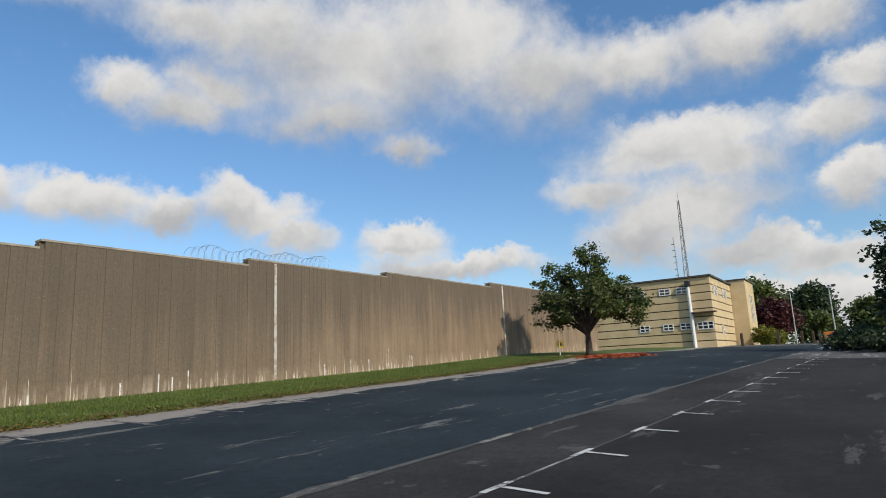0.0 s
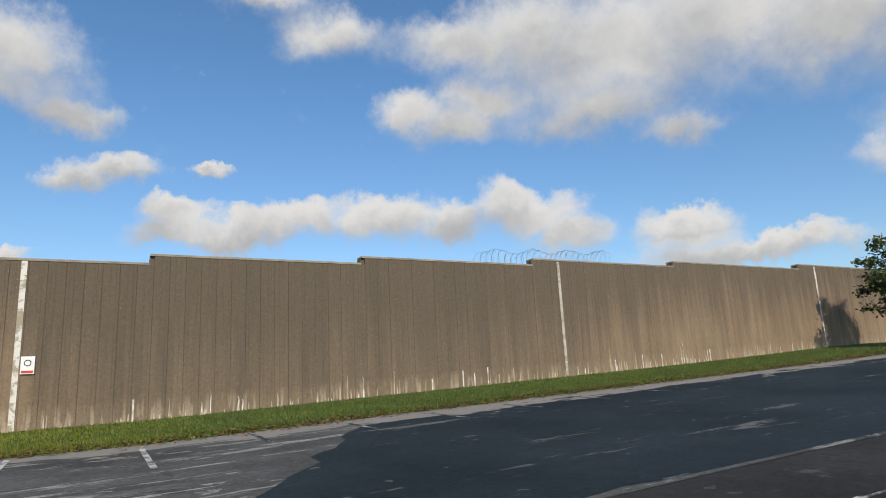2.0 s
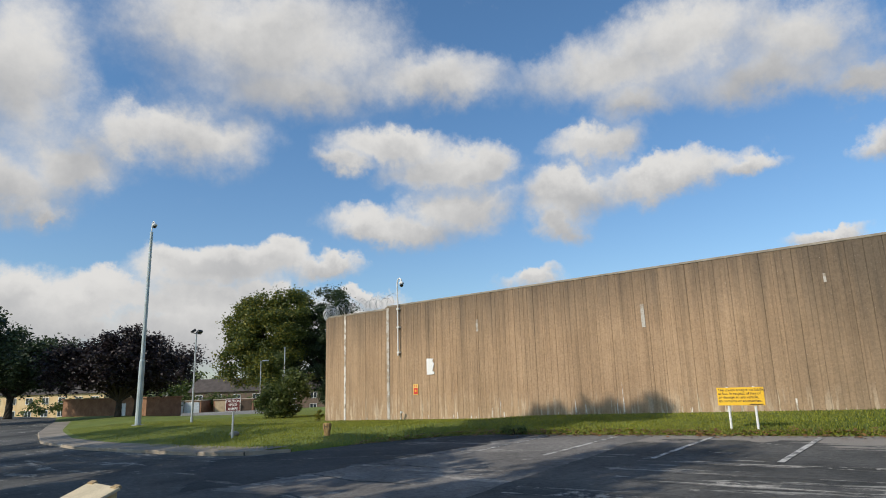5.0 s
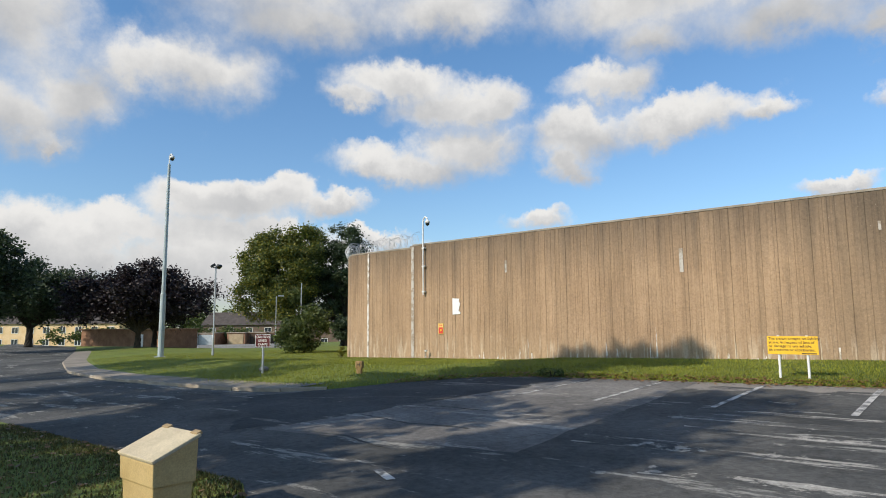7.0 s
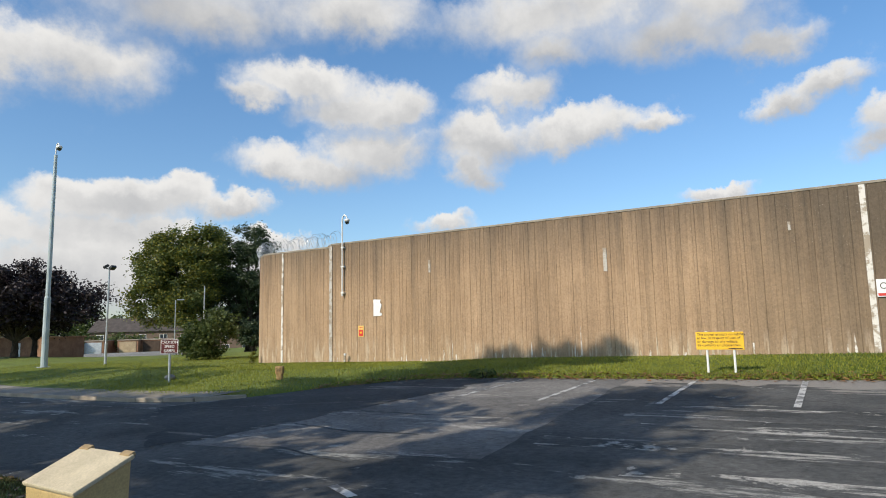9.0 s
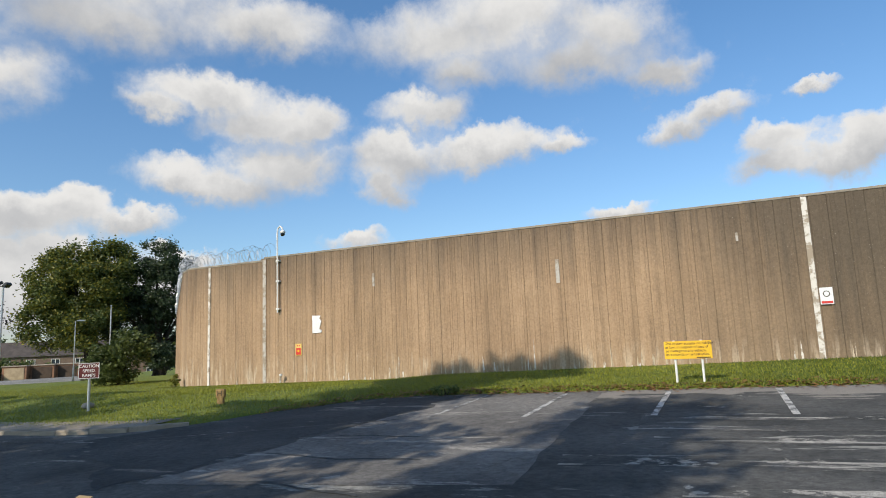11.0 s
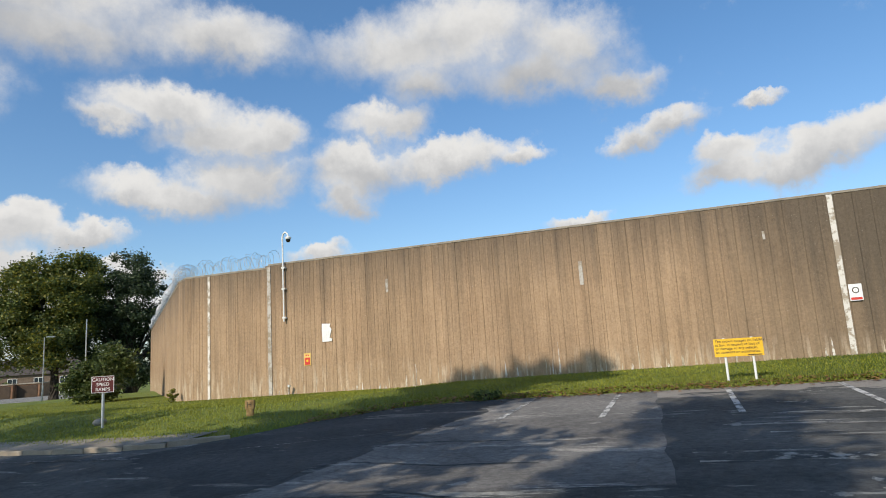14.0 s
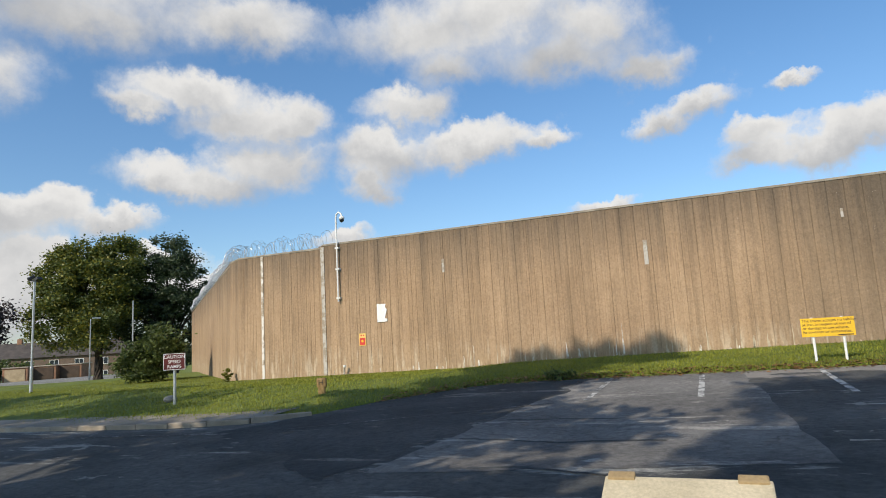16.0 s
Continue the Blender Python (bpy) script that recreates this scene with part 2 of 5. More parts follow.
def concrete_wall():
    m, nt, b = material("board_marked_concrete", 0.92)
    streak = tex(nt, 1.0, 5.0, 0.6, (3.2, 3.2, 0.16))
    fine_streak = tex(nt, 1.0, 4.0, 0.65, (15.0, 15.0, 0.45), (3, 1, 0))
    blotch = tex(nt, 0.5, 5.0, 0.6, (1, 1, 0.8), (9, 4, 2))
    grain = tex(nt, 15.0, 7.0, 0.82)
    speck = tex(nt, 26.0, 2.0, 0.5, (1, 1, 1), (5, 5, 5))
    col = ramp(nt, blotch, [(0.3, (0.305, 0.203, 0.122)), (0.72, (0.395, 0.272, 0.168))])
    col = mix(nt, 0.5, col, ramp(nt, streak, [(0.3, (0.50,)), (0.5, (1.0,)), (0.75, (1.28,))]), "MULTIPLY")
    col = mix(nt, 0.38, col, ramp(nt, fine_streak, [(0.30, (0.50,)), (0.46, (1.0,)), (0.7, (1.15,))]), "MULTIPLY")
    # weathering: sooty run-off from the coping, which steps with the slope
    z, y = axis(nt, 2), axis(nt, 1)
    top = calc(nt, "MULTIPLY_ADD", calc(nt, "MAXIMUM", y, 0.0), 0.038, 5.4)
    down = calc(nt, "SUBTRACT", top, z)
    # run-off reaches lower on the higher stretch, deepened to stand for dimmer light
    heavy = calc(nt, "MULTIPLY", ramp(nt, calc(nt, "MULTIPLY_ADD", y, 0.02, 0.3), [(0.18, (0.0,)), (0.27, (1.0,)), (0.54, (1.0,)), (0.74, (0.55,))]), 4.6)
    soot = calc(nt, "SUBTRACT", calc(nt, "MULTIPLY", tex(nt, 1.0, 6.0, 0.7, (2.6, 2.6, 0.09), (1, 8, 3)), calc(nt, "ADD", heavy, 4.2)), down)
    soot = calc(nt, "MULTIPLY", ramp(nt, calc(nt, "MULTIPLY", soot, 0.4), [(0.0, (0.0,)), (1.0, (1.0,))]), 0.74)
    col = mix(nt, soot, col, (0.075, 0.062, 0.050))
    # the higher stretch is grimy, and greyer still for dimmer light put into colour
    grime_and_dim = calc(nt, "MULTIPLY", ramp(nt, calc(nt, "MULTIPLY_ADD", y, 0.02, 0.3), [(0.14, (0.0,)), (0.27, (1.0,)), (0.54, (1.0,)), (0.76, (0.62,))]), 0.80)
    col = mix(nt, grime_and_dim, col, (0.100, 0.079, 0.055))
    # lime bleeding out above the foot
    foot = calc(nt, "SUBTRACT", down, 4.0)
    lime = calc(nt, "MULTIPLY", ramp(nt, tex(nt, 1.0, 2.0, 0.5, (6.5, 6.5, 0.9), (4, 2, 7)), [(0.55, (0.0,)), (0.63, (1.0,))]),
                ramp(nt, foot, [(0.0, (0.0,)), (0.9, (0.6,))]))
    col = mix(nt, lime, col, (0.60, 0.50, 0.38))
    warm = ramp(nt, foot, [(0.0, (0.0,)), (1.0, (0.26,))])
    col = mix(nt, warm, col, (0.40, 0.30, 0.19))
    col = mix(nt, 0.62, col, ramp(nt, grain, [(0.3, (0.50,)), (0.5, (1.0,)), (0.7, (1.45,))]), "MULTIPLY")
    col = mix(nt, ramp(nt, speck, [(0.70, (0.0,)), (0.78, (0.5,))]), col, (0.55, 0.48, 0.40))
    info = nt.nodes.new("ShaderNodeObjectInfo")
    col = mix(nt, 0.5, col, ramp(nt, info.outputs["Random"], [(0.0, (0.90,)), (1.0, (1.08,))]), "MULTIPLY")
    nt.links.new(col, b.inputs["Base Color"])
    bump(nt, b, mix(nt, 0.5, grain, fine_streak), 0.5, 0.02)
    return m


def asphalt(name, dark, mid, pale, amount, shift, bare=None, trails=(1.5, 0.26, 1)):
    """Worn tarmac: fine stone grain, long scuffs of exposed pale stone, broad repairs."""
    m, nt, b = material(name, 0.9)
    b.inputs["Specular IOR Level"].default_value = 0.18
    broad = tex(nt, 0.30, 6.0, 0.62, (1, 1, 1), shift)
    scuff = tex(nt, 1.0, 10.0, 0.74, trails, shift)
    spots = tex(nt, 1.7, 9.0, 0.70, (1, 0.7, 1), (shift[1], shift[0], 3))
    stones = tex(nt, 70.0, 2.0, 0.8)
    coarse = tex(nt, 11.0, 8.0, 0.78, (1, 0.8, 1), shift)
    col = ramp(nt, broad, [(0.38, dark), (0.60, mid)])
    col = mix(nt, ramp(nt, scuff, [(amount, (0.0,)), (amount + 0.035, (0.8,))]), col, pale)
    col = mix(nt, ramp(nt, spots, [(amount + 0.05, (0.0,)), (amount + 0.075, (0.75,))]), col, pale)
    col = mix(nt, ramp(nt, spots, [(0.30, (0.55,)), (0.40, (0.0,))]), col, dark)
    col = mix(nt, 0.85, col, ramp(nt, coarse, [(0.30, (0.45,)), (0.50, (1.0,)), (0.72, (1.55,))]), "MULTIPLY")
    cracks = nt.nodes.new("ShaderNodeTexVoronoi")
    cracks.feature = "DISTANCE_TO_EDGE"
    geo = nt.nodes.new("ShaderNodeNewGeometry")
    wob = nt.nodes.new("ShaderNodeVectorMath")
    nt.links.new(geo.outputs["Position"], wob.inputs[0])
    n2 = nt.nodes.new("ShaderNodeTexNoise")
    n2.inputs["Scale"].default_value = 1.6
    nt.links.new(geo.outputs["Position"], n2.inputs["Vector"])
    nt.links.new(n2.outputs["Color"], wob.inputs[1])
    nt.links.new(wob.outputs[0], cracks.inputs["Vector"])
    cracks.inputs["Scale"].default_value = 0.33
    line = calc(nt, "MULTIPLY", ramp(nt, cracks.outputs["Distance"], [(0.0, (0.35,)), (0.010, (0.0,))]), ramp(nt, broad, [(0.45, (0.0,)), (0.55, (1.0,))]))
    col = mix(nt, line, col, (0.018, 0.018, 0.018))
    if bare:
        # bare stone where the surface has broken away along the grass
        x, y = axis(nt, 0), axis(nt, 1)
        near = ramp(nt, calc(nt, "MULTIPLY_ADD", x, -0.25, -3.0), [(0.0, (0.0,)), (0.20, (0.22,)), (0.55, (0.48,)), (0.98, (0.98,))])
        broken = calc(nt, "ADD", near, calc(nt, "MULTIPLY_ADD", tex(nt, 1.0, 9.0, 0.66, (1.5, 0.42, 1), (6, 2, 0)), 1.5, -0.75))
        here = ramp(nt, calc(nt, "MULTIPLY_ADD", y, 0.05, 0.6), [(0.05, (0.0,)), (0.15, (1.0,))])
        col = mix(nt, calc(nt, "MULTIPLY", ramp(nt, broken, [(0.56, (0.0,)), (0.59, (1.0,))]), here), col, mix(nt, broad, bare, tuple(0.72 * c for c in bare)))
    col = mix(nt, 0.7, col, ramp(nt, stones, [(0.25, (0.55,)), (0.75, (1.5,))]), "MULTIPLY")
    nt.links.new(col, b.inputs["Base Color"])
    bump(nt, b, mix(nt, 0.5, stones, coarse), 0.6, 0.015)
    return m


def leafy(name, dark, light, through_light=0.35):
    m = bpy.data.materials.new(name)
    m.use_nodes = True
    nt = m.node_tree
    b = nt.nodes["Principled BSDF"]
    b.inputs["Roughness"].default_value = 0.55
    geo = nt.nodes.new("ShaderNodeNewGeometry")
    col = ramp(nt, geo.outputs["Random Per Island"], [(0.1, dark), (0.9, light)])
    col = mix(nt, 0.5, col, ramp(nt, tex(nt, 0.7, 3.0), [(0.3, (0.6,)), (0.7, (1.3,))]), "MULTIPLY")
    tr, ms = nt.nodes.new("ShaderNodeBsdfTranslucent"), nt.nodes.new("ShaderNodeMixShader")
    nt.links.new(col, b.inputs["Base Color"])
    nt.links.new(col, tr.inputs[0])
    ms.inputs[0].default_value = through_light
    nt.links.new(b.outputs[0], ms.inputs[1])
    nt.links.new(tr.outputs[0], ms.inputs[2])
    nt.links.new(ms.outputs[0], nt.nodes["Material Output"].inputs[0])
    return m


def worn_paint(name, colour, under, wear):
    m, nt, b = material(name, 0.75)
    w = ramp(nt, tex(nt, 3.0, 8.0, 0.75), [(wear, (0.0,)), (wear + 0.08, (1.0,))])
    nt.links.new(mix(nt, w, under, colour), b.inputs["Base Color"])
    bump(nt, b, tex(nt, 70.0, 2.0), 0.4, 0.008)
    return m


def grass_soil():
    m, nt, b = material("turf", 0.95)
    col = ramp(nt, tex(nt, 0.8, 6.0, 0.65), [(0.3, (0.085, 0.115, 0.014)), (0.55, (0.140, 0.180, 0.022)), (0.75, (0.20, 0.20, 0.045))])
    # deeper green towards +y puts a dimmer light into the colour
    dimmed = ramp(nt, calc(nt, "MULTIPLY_ADD", axis(nt, 1), 0.05, 0.4), [(0.15, (0.0,)), (0.45, (0.8,))])
    col = mix(nt, dimmed, col, (0.045, 0.078, 0.012))
    col = mix(nt, 0.6, col, ramp(nt, tex(nt, 22.0, 4.0, 0.7), [(0.3, (0.5,)), (0.7, (1.45,))]), "MULTIPLY")
    nt.links.new(col, b.inputs["Base Color"])
    bump(nt, b, tex(nt, 22.0, 4.0, 0.7), 0.8, 0.05)
    return m


def glassy(name, tint):
    m, nt, b = material(name, 0.06)
    b.inputs["Base Color"].default_value = (*tint, 1)
    b.inputs["Specular IOR Level"].default_value = 0.8
    return m


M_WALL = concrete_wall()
M_COPING = plain("coping_concrete", (0.20, 0.17, 0.13), (0.36, 0.32, 0.26), 1.5, 0.9)
BARE = (0.29, 0.265, 0.235)
M_ROAD = asphalt("old_asphalt", (0.052, 0.054, 0.053), (0.108, 0.107, 0.102), (0.31, 0.30, 0.27), 0.575, (2, 7, 0), BARE)
M_BAY = asphalt("bay_asphalt", (0.015, 0.014, 0.0135), (0.029, 0.0275, 0.026), (0.075, 0.070, 0.065), 0.585, (11, 3, 0))
M_WORN_BAY = asphalt("worn_bay_asphalt", (0.020, 0.0195, 0.019), (0.038, 0.037, 0.0355), (0.085, 0.082, 0.077), 0.585, (4, 9, 0))
M_PATCH = asphalt("bleached_asphalt", (0.11, 0.105, 0.099), (0.20, 0.19, 0.176), (0.33, 0.31, 0.28), 0.57, (5, 1, 0))
M_DARK = asphalt("darker_asphalt", (0.042, 0.046, 0.048), (0.078, 0.082, 0.083), (0.22, 0.21, 0.19), 0.59, (1, 13, 0))
# lane: bluish asphalt, its colour lowered to stand for dimmer light
M_LANE = asphalt("blue_grey_asphalt", (0.011, 0.0185, 0.024), (0.021, 0.031, 0.038), (0.15, 0.15, 0.14), 0.60, (3, 21, 0), BARE)
M_PALE = asphalt("bare_stone_edge", (0.17, 0.165, 0.15), (0.26, 0.25, 0.23), (0.34, 0.33, 0.30), 0.55, (7, 5, 0))
M_LINE = worn_paint("worn_white_line", (0.52, 0.51, 0.48), (0.11, 0.11, 0.105), 0.45)
M_LINE_OLD = worn_paint("almost_gone_white_line", (0.36, 0.355, 0.34), (0.035, 0.04, 0.043), 0.52)
M_FAINT = asphalt("scuffed_asphalt", (0.052, 0.054, 0.053), (0.108, 0.107, 0.102), (0.40, 0.38, 0.34), 0.535, (8, 8, 0), None, (6.0, 0.42, 1))
M_TMARK = worn_paint("white_bay_mark", (0.50, 0.50, 0.49), (0.045, 0.045, 0.045), 0.40)
M_STRIP = worn_paint("white_sealed_joint", (0.66, 0.63, 0.58), (0.34, 0.28, 0.21), 0.45)
M_STRIP_OLD = worn_paint("grey_sealed_joint", (0.46, 0.43, 0.39), (0.30, 0.25, 0.19), 0.45)
M_LIME = worn_paint("buff_lime_bloom", (0.50, 0.42, 0.31), (0.36, 0.28, 0.19), 0.42)
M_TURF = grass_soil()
M_BLADE = leafy("grass_blades", (0.140, 0.162, 0.013), (0.335, 0.345, 0.040), 0.35)
# darker, greener copy of the blades, coloured for dimmer light
M_BLADE_DIMMED = leafy("dimmed_green_grass_blades", (0.050, 0.085, 0.010), (0.150, 0.190, 0.028), 0.3)
# dark olive blades for the near verge, its shade put into the colour
M_BLADE_SHADED = leafy("shade_dark_grass_blades", (0.050, 0.055, 0.012), (0.150, 0.130, 0.035), 0.2)
M_KERB = plain("kerb_concrete", (0.27, 0.225, 0.17), (0.42, 0.355, 0.275), 1.2, 0.9)
M_PATH = plain("footway_asphalt", (0.19, 0.165, 0.13), (0.30, 0.26, 0.21), 0.9, 0.9)
M_WHITE = plain("white_paint", (0.70, 0.70, 0.68), (0.80, 0.80, 0.78), 4.0, 0.45)
M_GALV = plain("galvanised_steel", (0.40, 0.43, 0.45), (0.55, 0.58, 0.60), 5.0, 0.45, 0.6)
M_POLE = plain("grey_green_pole_paint", (0.33, 0.39, 0.40), (0.44, 0.50, 0.51), 2.0, 0.5, 0.2)
M_WIRE = plain("razor_wire_steel", (0.50, 0.50, 0.50), (0.66, 0.66, 0.66), 6.0, 0.35, 0.8)
M_BLACK = plain("black_plastic", (0.015, 0.015, 0.016), (0.03, 0.03, 0.03), 5.0, 0.4)
M_DOME = glassy("smoked_dome", (0.012, 0.012, 0.014))
M_YELLOW = plain("yellow_sign_face", (0.72, 0.42, 0.012), (0.80, 0.49, 0.02), 2.0, 0.5)
M_RED = plain("red_sign_face", (0.085, 0.010, 0.009), (0.12, 0.014, 0.012), 3.0, 0.45)
M_LETTER = plain("white_lettering", (0.72, 0.72, 0.70), (0.80, 0.80, 0.78), 3.0, 0.5)
M_INK = plain("black_lettering", (0.03, 0.02, 0.01), (0.06, 0.04, 0.02), 3.0, 0.6)
M_PAPER = plain("torn_white_board", (0.70, 0.70, 0.70), (0.84, 0.84, 0.84), 3.0, 0.6)
M_BUFF = plain("faded_yellow_sign_face", (0.66, 0.43, 0.10), (0.74, 0.52, 0.17), 3.0, 0.6)
M_BRED = plain("bright_red_print", (0.55, 0.03, 0.02), (0.62, 0.05, 0.03), 3.0, 0.5)
M_BIN = plain("sun_bleached_yellow_plastic", (0.42, 0.30, 0.125), (0.54, 0.40, 0.19), 2.2, 0.6)
M_LID = plain("pale_lid_plastic", (0.46, 0.39, 0.26), (0.60, 0.51, 0.35), 3.5, 0.6)
M_HINGE = plain("brown_hinge", (0.30, 0.21, 0.10), (0.40, 0.29, 0.15), 4.0, 0.6)
M_MARKER = plain("stained_marker_concrete", (0.20, 0.12, 0.045), (0.38, 0.26, 0.11), 9.0, 0.9)
M_STONE = plain("pale_stone", (0.20, 0.19, 0.17), (0.30, 0.28, 0.25), 6.0, 0.9)
M_BARK = plain("bark", (0.028, 0.022, 0.017), (0.070, 0.056, 0.042), 7.0, 0.95, 0, 30, 0.8, (1, 1, 0.3))
M_LEAF = leafy("green_leaves", (0.048, 0.074, 0.018), (0.145, 0.178, 0.045))
M_LEAF_YEL = leafy("yellowing_leaves", (0.105, 0.125, 0.016), (0.290, 0.265, 0.040))
M_LEAF_DARK = leafy("dark_leaves", (0.022, 0.040, 0.018), (0.070, 0.100, 0.040), 0.25)
M_LEAF_PURPLE = leafy("copper_leaves", (0.009, 0.006, 0.008), (0.026, 0.014, 0.016), 0.15)
M_LEAF_RED = leafy("dark_red_leaves", (0.050, 0.012, 0.014), (0.120, 0.030, 0.030), 0.3)
M_LITTER = leafy("fallen_leaves", (0.11, 0.055, 0.020), (0.26, 0.13, 0.04), 0.1)
M_LITTER_RED = leafy("red_fallen_leaves", (0.30, 0.055, 0.018), (0.52, 0.14, 0.04), 0.1)
M_CLAD = plain("sandstone_cladding", (0.50, 0.375, 0.205), (0.60, 0.465, 0.275), 0.8, 0.85)
M_CLAD_DARK = plain("brown_recess", (0.055, 0.035, 0.022), (0.085, 0.055, 0.035), 2.0, 0.8)
M_ROOF = plain("dark_roof", (0.055, 0.045, 0.040), (0.10, 0.082, 0.070), 1.2, 0.9)
M_BRICK = plain("red_brown_brick", (0.22, 0.115, 0.065), (0.33, 0.18, 0.105), 1.6, 0.9, 0, 14)
M_HOUSE = plain("grey_brown_brick", (0.12, 0.085, 0.062), (0.19, 0.135, 0.10), 1.6, 0.9, 0, 14)
M_CREAM = plain("cream_render", (0.62, 0.43, 0.22), (0.72, 0.54, 0.32), 1.0, 0.85)
M_GLASS = glassy("window_glass", (0.035, 0.045, 0.055))
M_TIMBER = plain("weathered_timber", (0.34, 0.26, 0.16), (0.46, 0.36, 0.23), 2.0, 0.85)
M_ORANGE = plain("orange_plastic", (0.65, 0.16, 0.03), (0.75, 0.22, 0.05), 3.0, 0.5)
M_TOWER = plain("mast_steel", (0.30, 0.29, 0.28), (0.42, 0.41, 0.40), 3.0, 0.5, 0.4)


# ---- building blocks ----
def part(name, bm, mat_, parent, label=""):
    me = bpy.data.meshes.new(name)
    bmesh.ops.recalc_face_normals(bm, faces=bm.faces)
    bm.to_mesh(me)
    bm.free()
    me.materials.append(mat_)
    ob = new(name, me)
    ob.parent = parent
    if label:
        tagged(ob, label)
    return ob


def thing(name, at, label, category, group="", kind=""):
    ob = new(name)
    ob.empty_display_size = 0.2
    ob.matrix_world = at
    return tagged(ob, label, category, group, kind)


def solid(name, bm, mat_, label, category="", group="", kind=""):
    return tagged(part(name, bm, mat_, None), label, category, group, kind)


def grid_mesh(name, verts, faces, mat_, parent=None, smooth=True):
    me = bpy.data.meshes.new(name)
    me.from_pydata([tuple(v) for v in verts], [], faces)
    me.materials.append(mat_)
    if smooth:
        me.polygons.foreach_set("use_smooth", [True] * len(me.polygons))
    me.update()
    ob = new(name, me)
    ob.parent = parent
    return ob


def box(bm, c, s, bevel=0.0, rot=None):
    r = bmesh.ops.create_cube(bm, size=1.0)
    vs = r["verts"]
    m = Matrix.Translation(c) @ (rot or Matrix()) @ Matrix.Diagonal((*s, 1))
    bmesh.ops.transform(bm, matrix=m, verts=vs)
    if bevel:
        es = list({e for v in vs for e in v.link_edges})
        bmesh.ops.bevel(bm, geom=es, offset=bevel, segments=2, affect="EDGES", profile=0.6)
    return bm


def boxed(c, s, bevel=0.0, rot=None):
    return box(bmesh.new(), c, s, bevel, rot)


def tube(bm, pts, radii, n=8):
    """A tapered tube through points."""
    rings = []
    pts = [Vector(p) for p in pts]
    for i, p in enumerate(pts):
        d = (pts[min(i + 1, len(pts) - 1)] - pts[max(i - 1, 0)]).normalized()
        q = d.to_track_quat("Z", "Y")
        rings.append([bm.verts.new(p + q @ Vector((math.cos(a) * radii[i], math.sin(a) * radii[i], 0))) for a in [2 * math.pi * k / n for k in range(n)]])
    for a, b in zip(rings, rings[1:]):
        for k in range(n):
            bm.faces.new((a[k], a[(k + 1) % n], b[(k + 1) % n], b[k]))
    bm.faces.new(rings[0][::-1]), bm.faces.new(rings[-1])
    return bm


def tubed(pts, radii, n=8):
    return tube(bmesh.new(), pts, radii, n)


def ball(bm, c, s, sub=2):
    r = bmesh.ops.create_icosphere(bm, subdivisions=sub, radius=1.0)
    bmesh.ops.transform(bm, matrix=Matrix.Translation(c) @ Matrix.Diagonal((*s, 1)), verts=r["verts"])
    return bm


def lettering(name, text, size, at, mat_, parent, align="CENTER"):
    cu = bpy.data.curves.new(name, "FONT")
    cu.body, cu.size, cu.align_x, cu.align_y, cu.extrude, cu.offset = text, size, align, "CENTER", 0.001, size * 0.006
    tmp = new("tmp_text", cu)
    me = bpy.data.meshes.new_from_object(tmp)
    bpy.data.objects.remove(tmp)
    me.materials.clear()
    me.materials.append(mat_)
    ob = new(name, me)
    ob.parent = parent
    ob.matrix_basis = at
    return ob


# ---- lie of the land ----
def rise(y):
    return float(np.interp(y, [-42, 0, 24, 40, 62, 95, 400], [-0.8, 0, 0.912, 1.42, 2.05, 2.5, 2.5]))


def fall(x, y):
    """How far the land drops away beyond the lawn, towards the garages."""
    return float(np.interp(-0.5 * x - 0.87 * y, [60, 72, 115, 200], [0, 0.75, 1.3, 1.6])) * float(np.interp(x, [-36, -25], [1, 0]))


def gz(x, y):
    """Height of the tarmac: it climbs towards +y and towards the wall."""
    z = 0.06 + rise(y) + float(np.interp(x, [-70, -16, -4, -1, 6], [0.75, 0.384, 0, -0.096, -0.096])) - fall(x, y)
    return z + 0.22 * math.exp(-((y - 36) / 8) ** 2) * float(np.interp(x, [-13.5, -9], [1, 0]))


def edge(y):
    """x of the grass edge along the wall side."""
    return float(np.interp(y, [-95, -58, -45, -35, -28, -19, -17.4, -16.6, -16.0, -14.6, -13.0, 60], [-32, -19, -14, -11, -10, -10, -10.4, -11.2, -13.0, -15.2, -15.9, -15.9]))


def near_edge(y):
    """x of the verge on the walker's side."""
    return float(np.interp(y, [-60, -45, -30, -9.5, -8.6, -8.1, -7.9], [-12, -6.8, -4.2, -4.3, -3.8, -2.6, -0.6]))


def bank(x, y):
    """Height of the turf on the wall side."""
    d = edge(y) - x
    return gz(x, y) + float(np.interp(d, [-0.05, 0.0, 0.25, 1.0, 5.4, 12], [-0.03, 0.01, 0.06, 0.095, 0.26, 0.12]))


def sheet(name, ys, xs_of, z_of, mat_, parent=None):
    """A sheet laid over the land, row by row."""
    verts, faces, n = [], [], None
    for y in ys:
        row = xs_of(y)
        n = len(row)
        verts += [(x, y, z_of(x, y)) for x in row]
    for j in range(len(ys) - 1):
        for i in range(n - 1):
            a = j * n + i
            faces.append((a, a + 1, a + n + 1, a + n))
    return grid_mesh(name, verts, faces, mat_, parent)


far = [-3000, -1200, -500, -250, -150, -100]
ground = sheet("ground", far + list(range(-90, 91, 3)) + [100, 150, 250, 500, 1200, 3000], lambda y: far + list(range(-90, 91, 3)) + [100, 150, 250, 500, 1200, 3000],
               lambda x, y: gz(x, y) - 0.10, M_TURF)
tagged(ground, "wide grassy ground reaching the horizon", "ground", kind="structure")

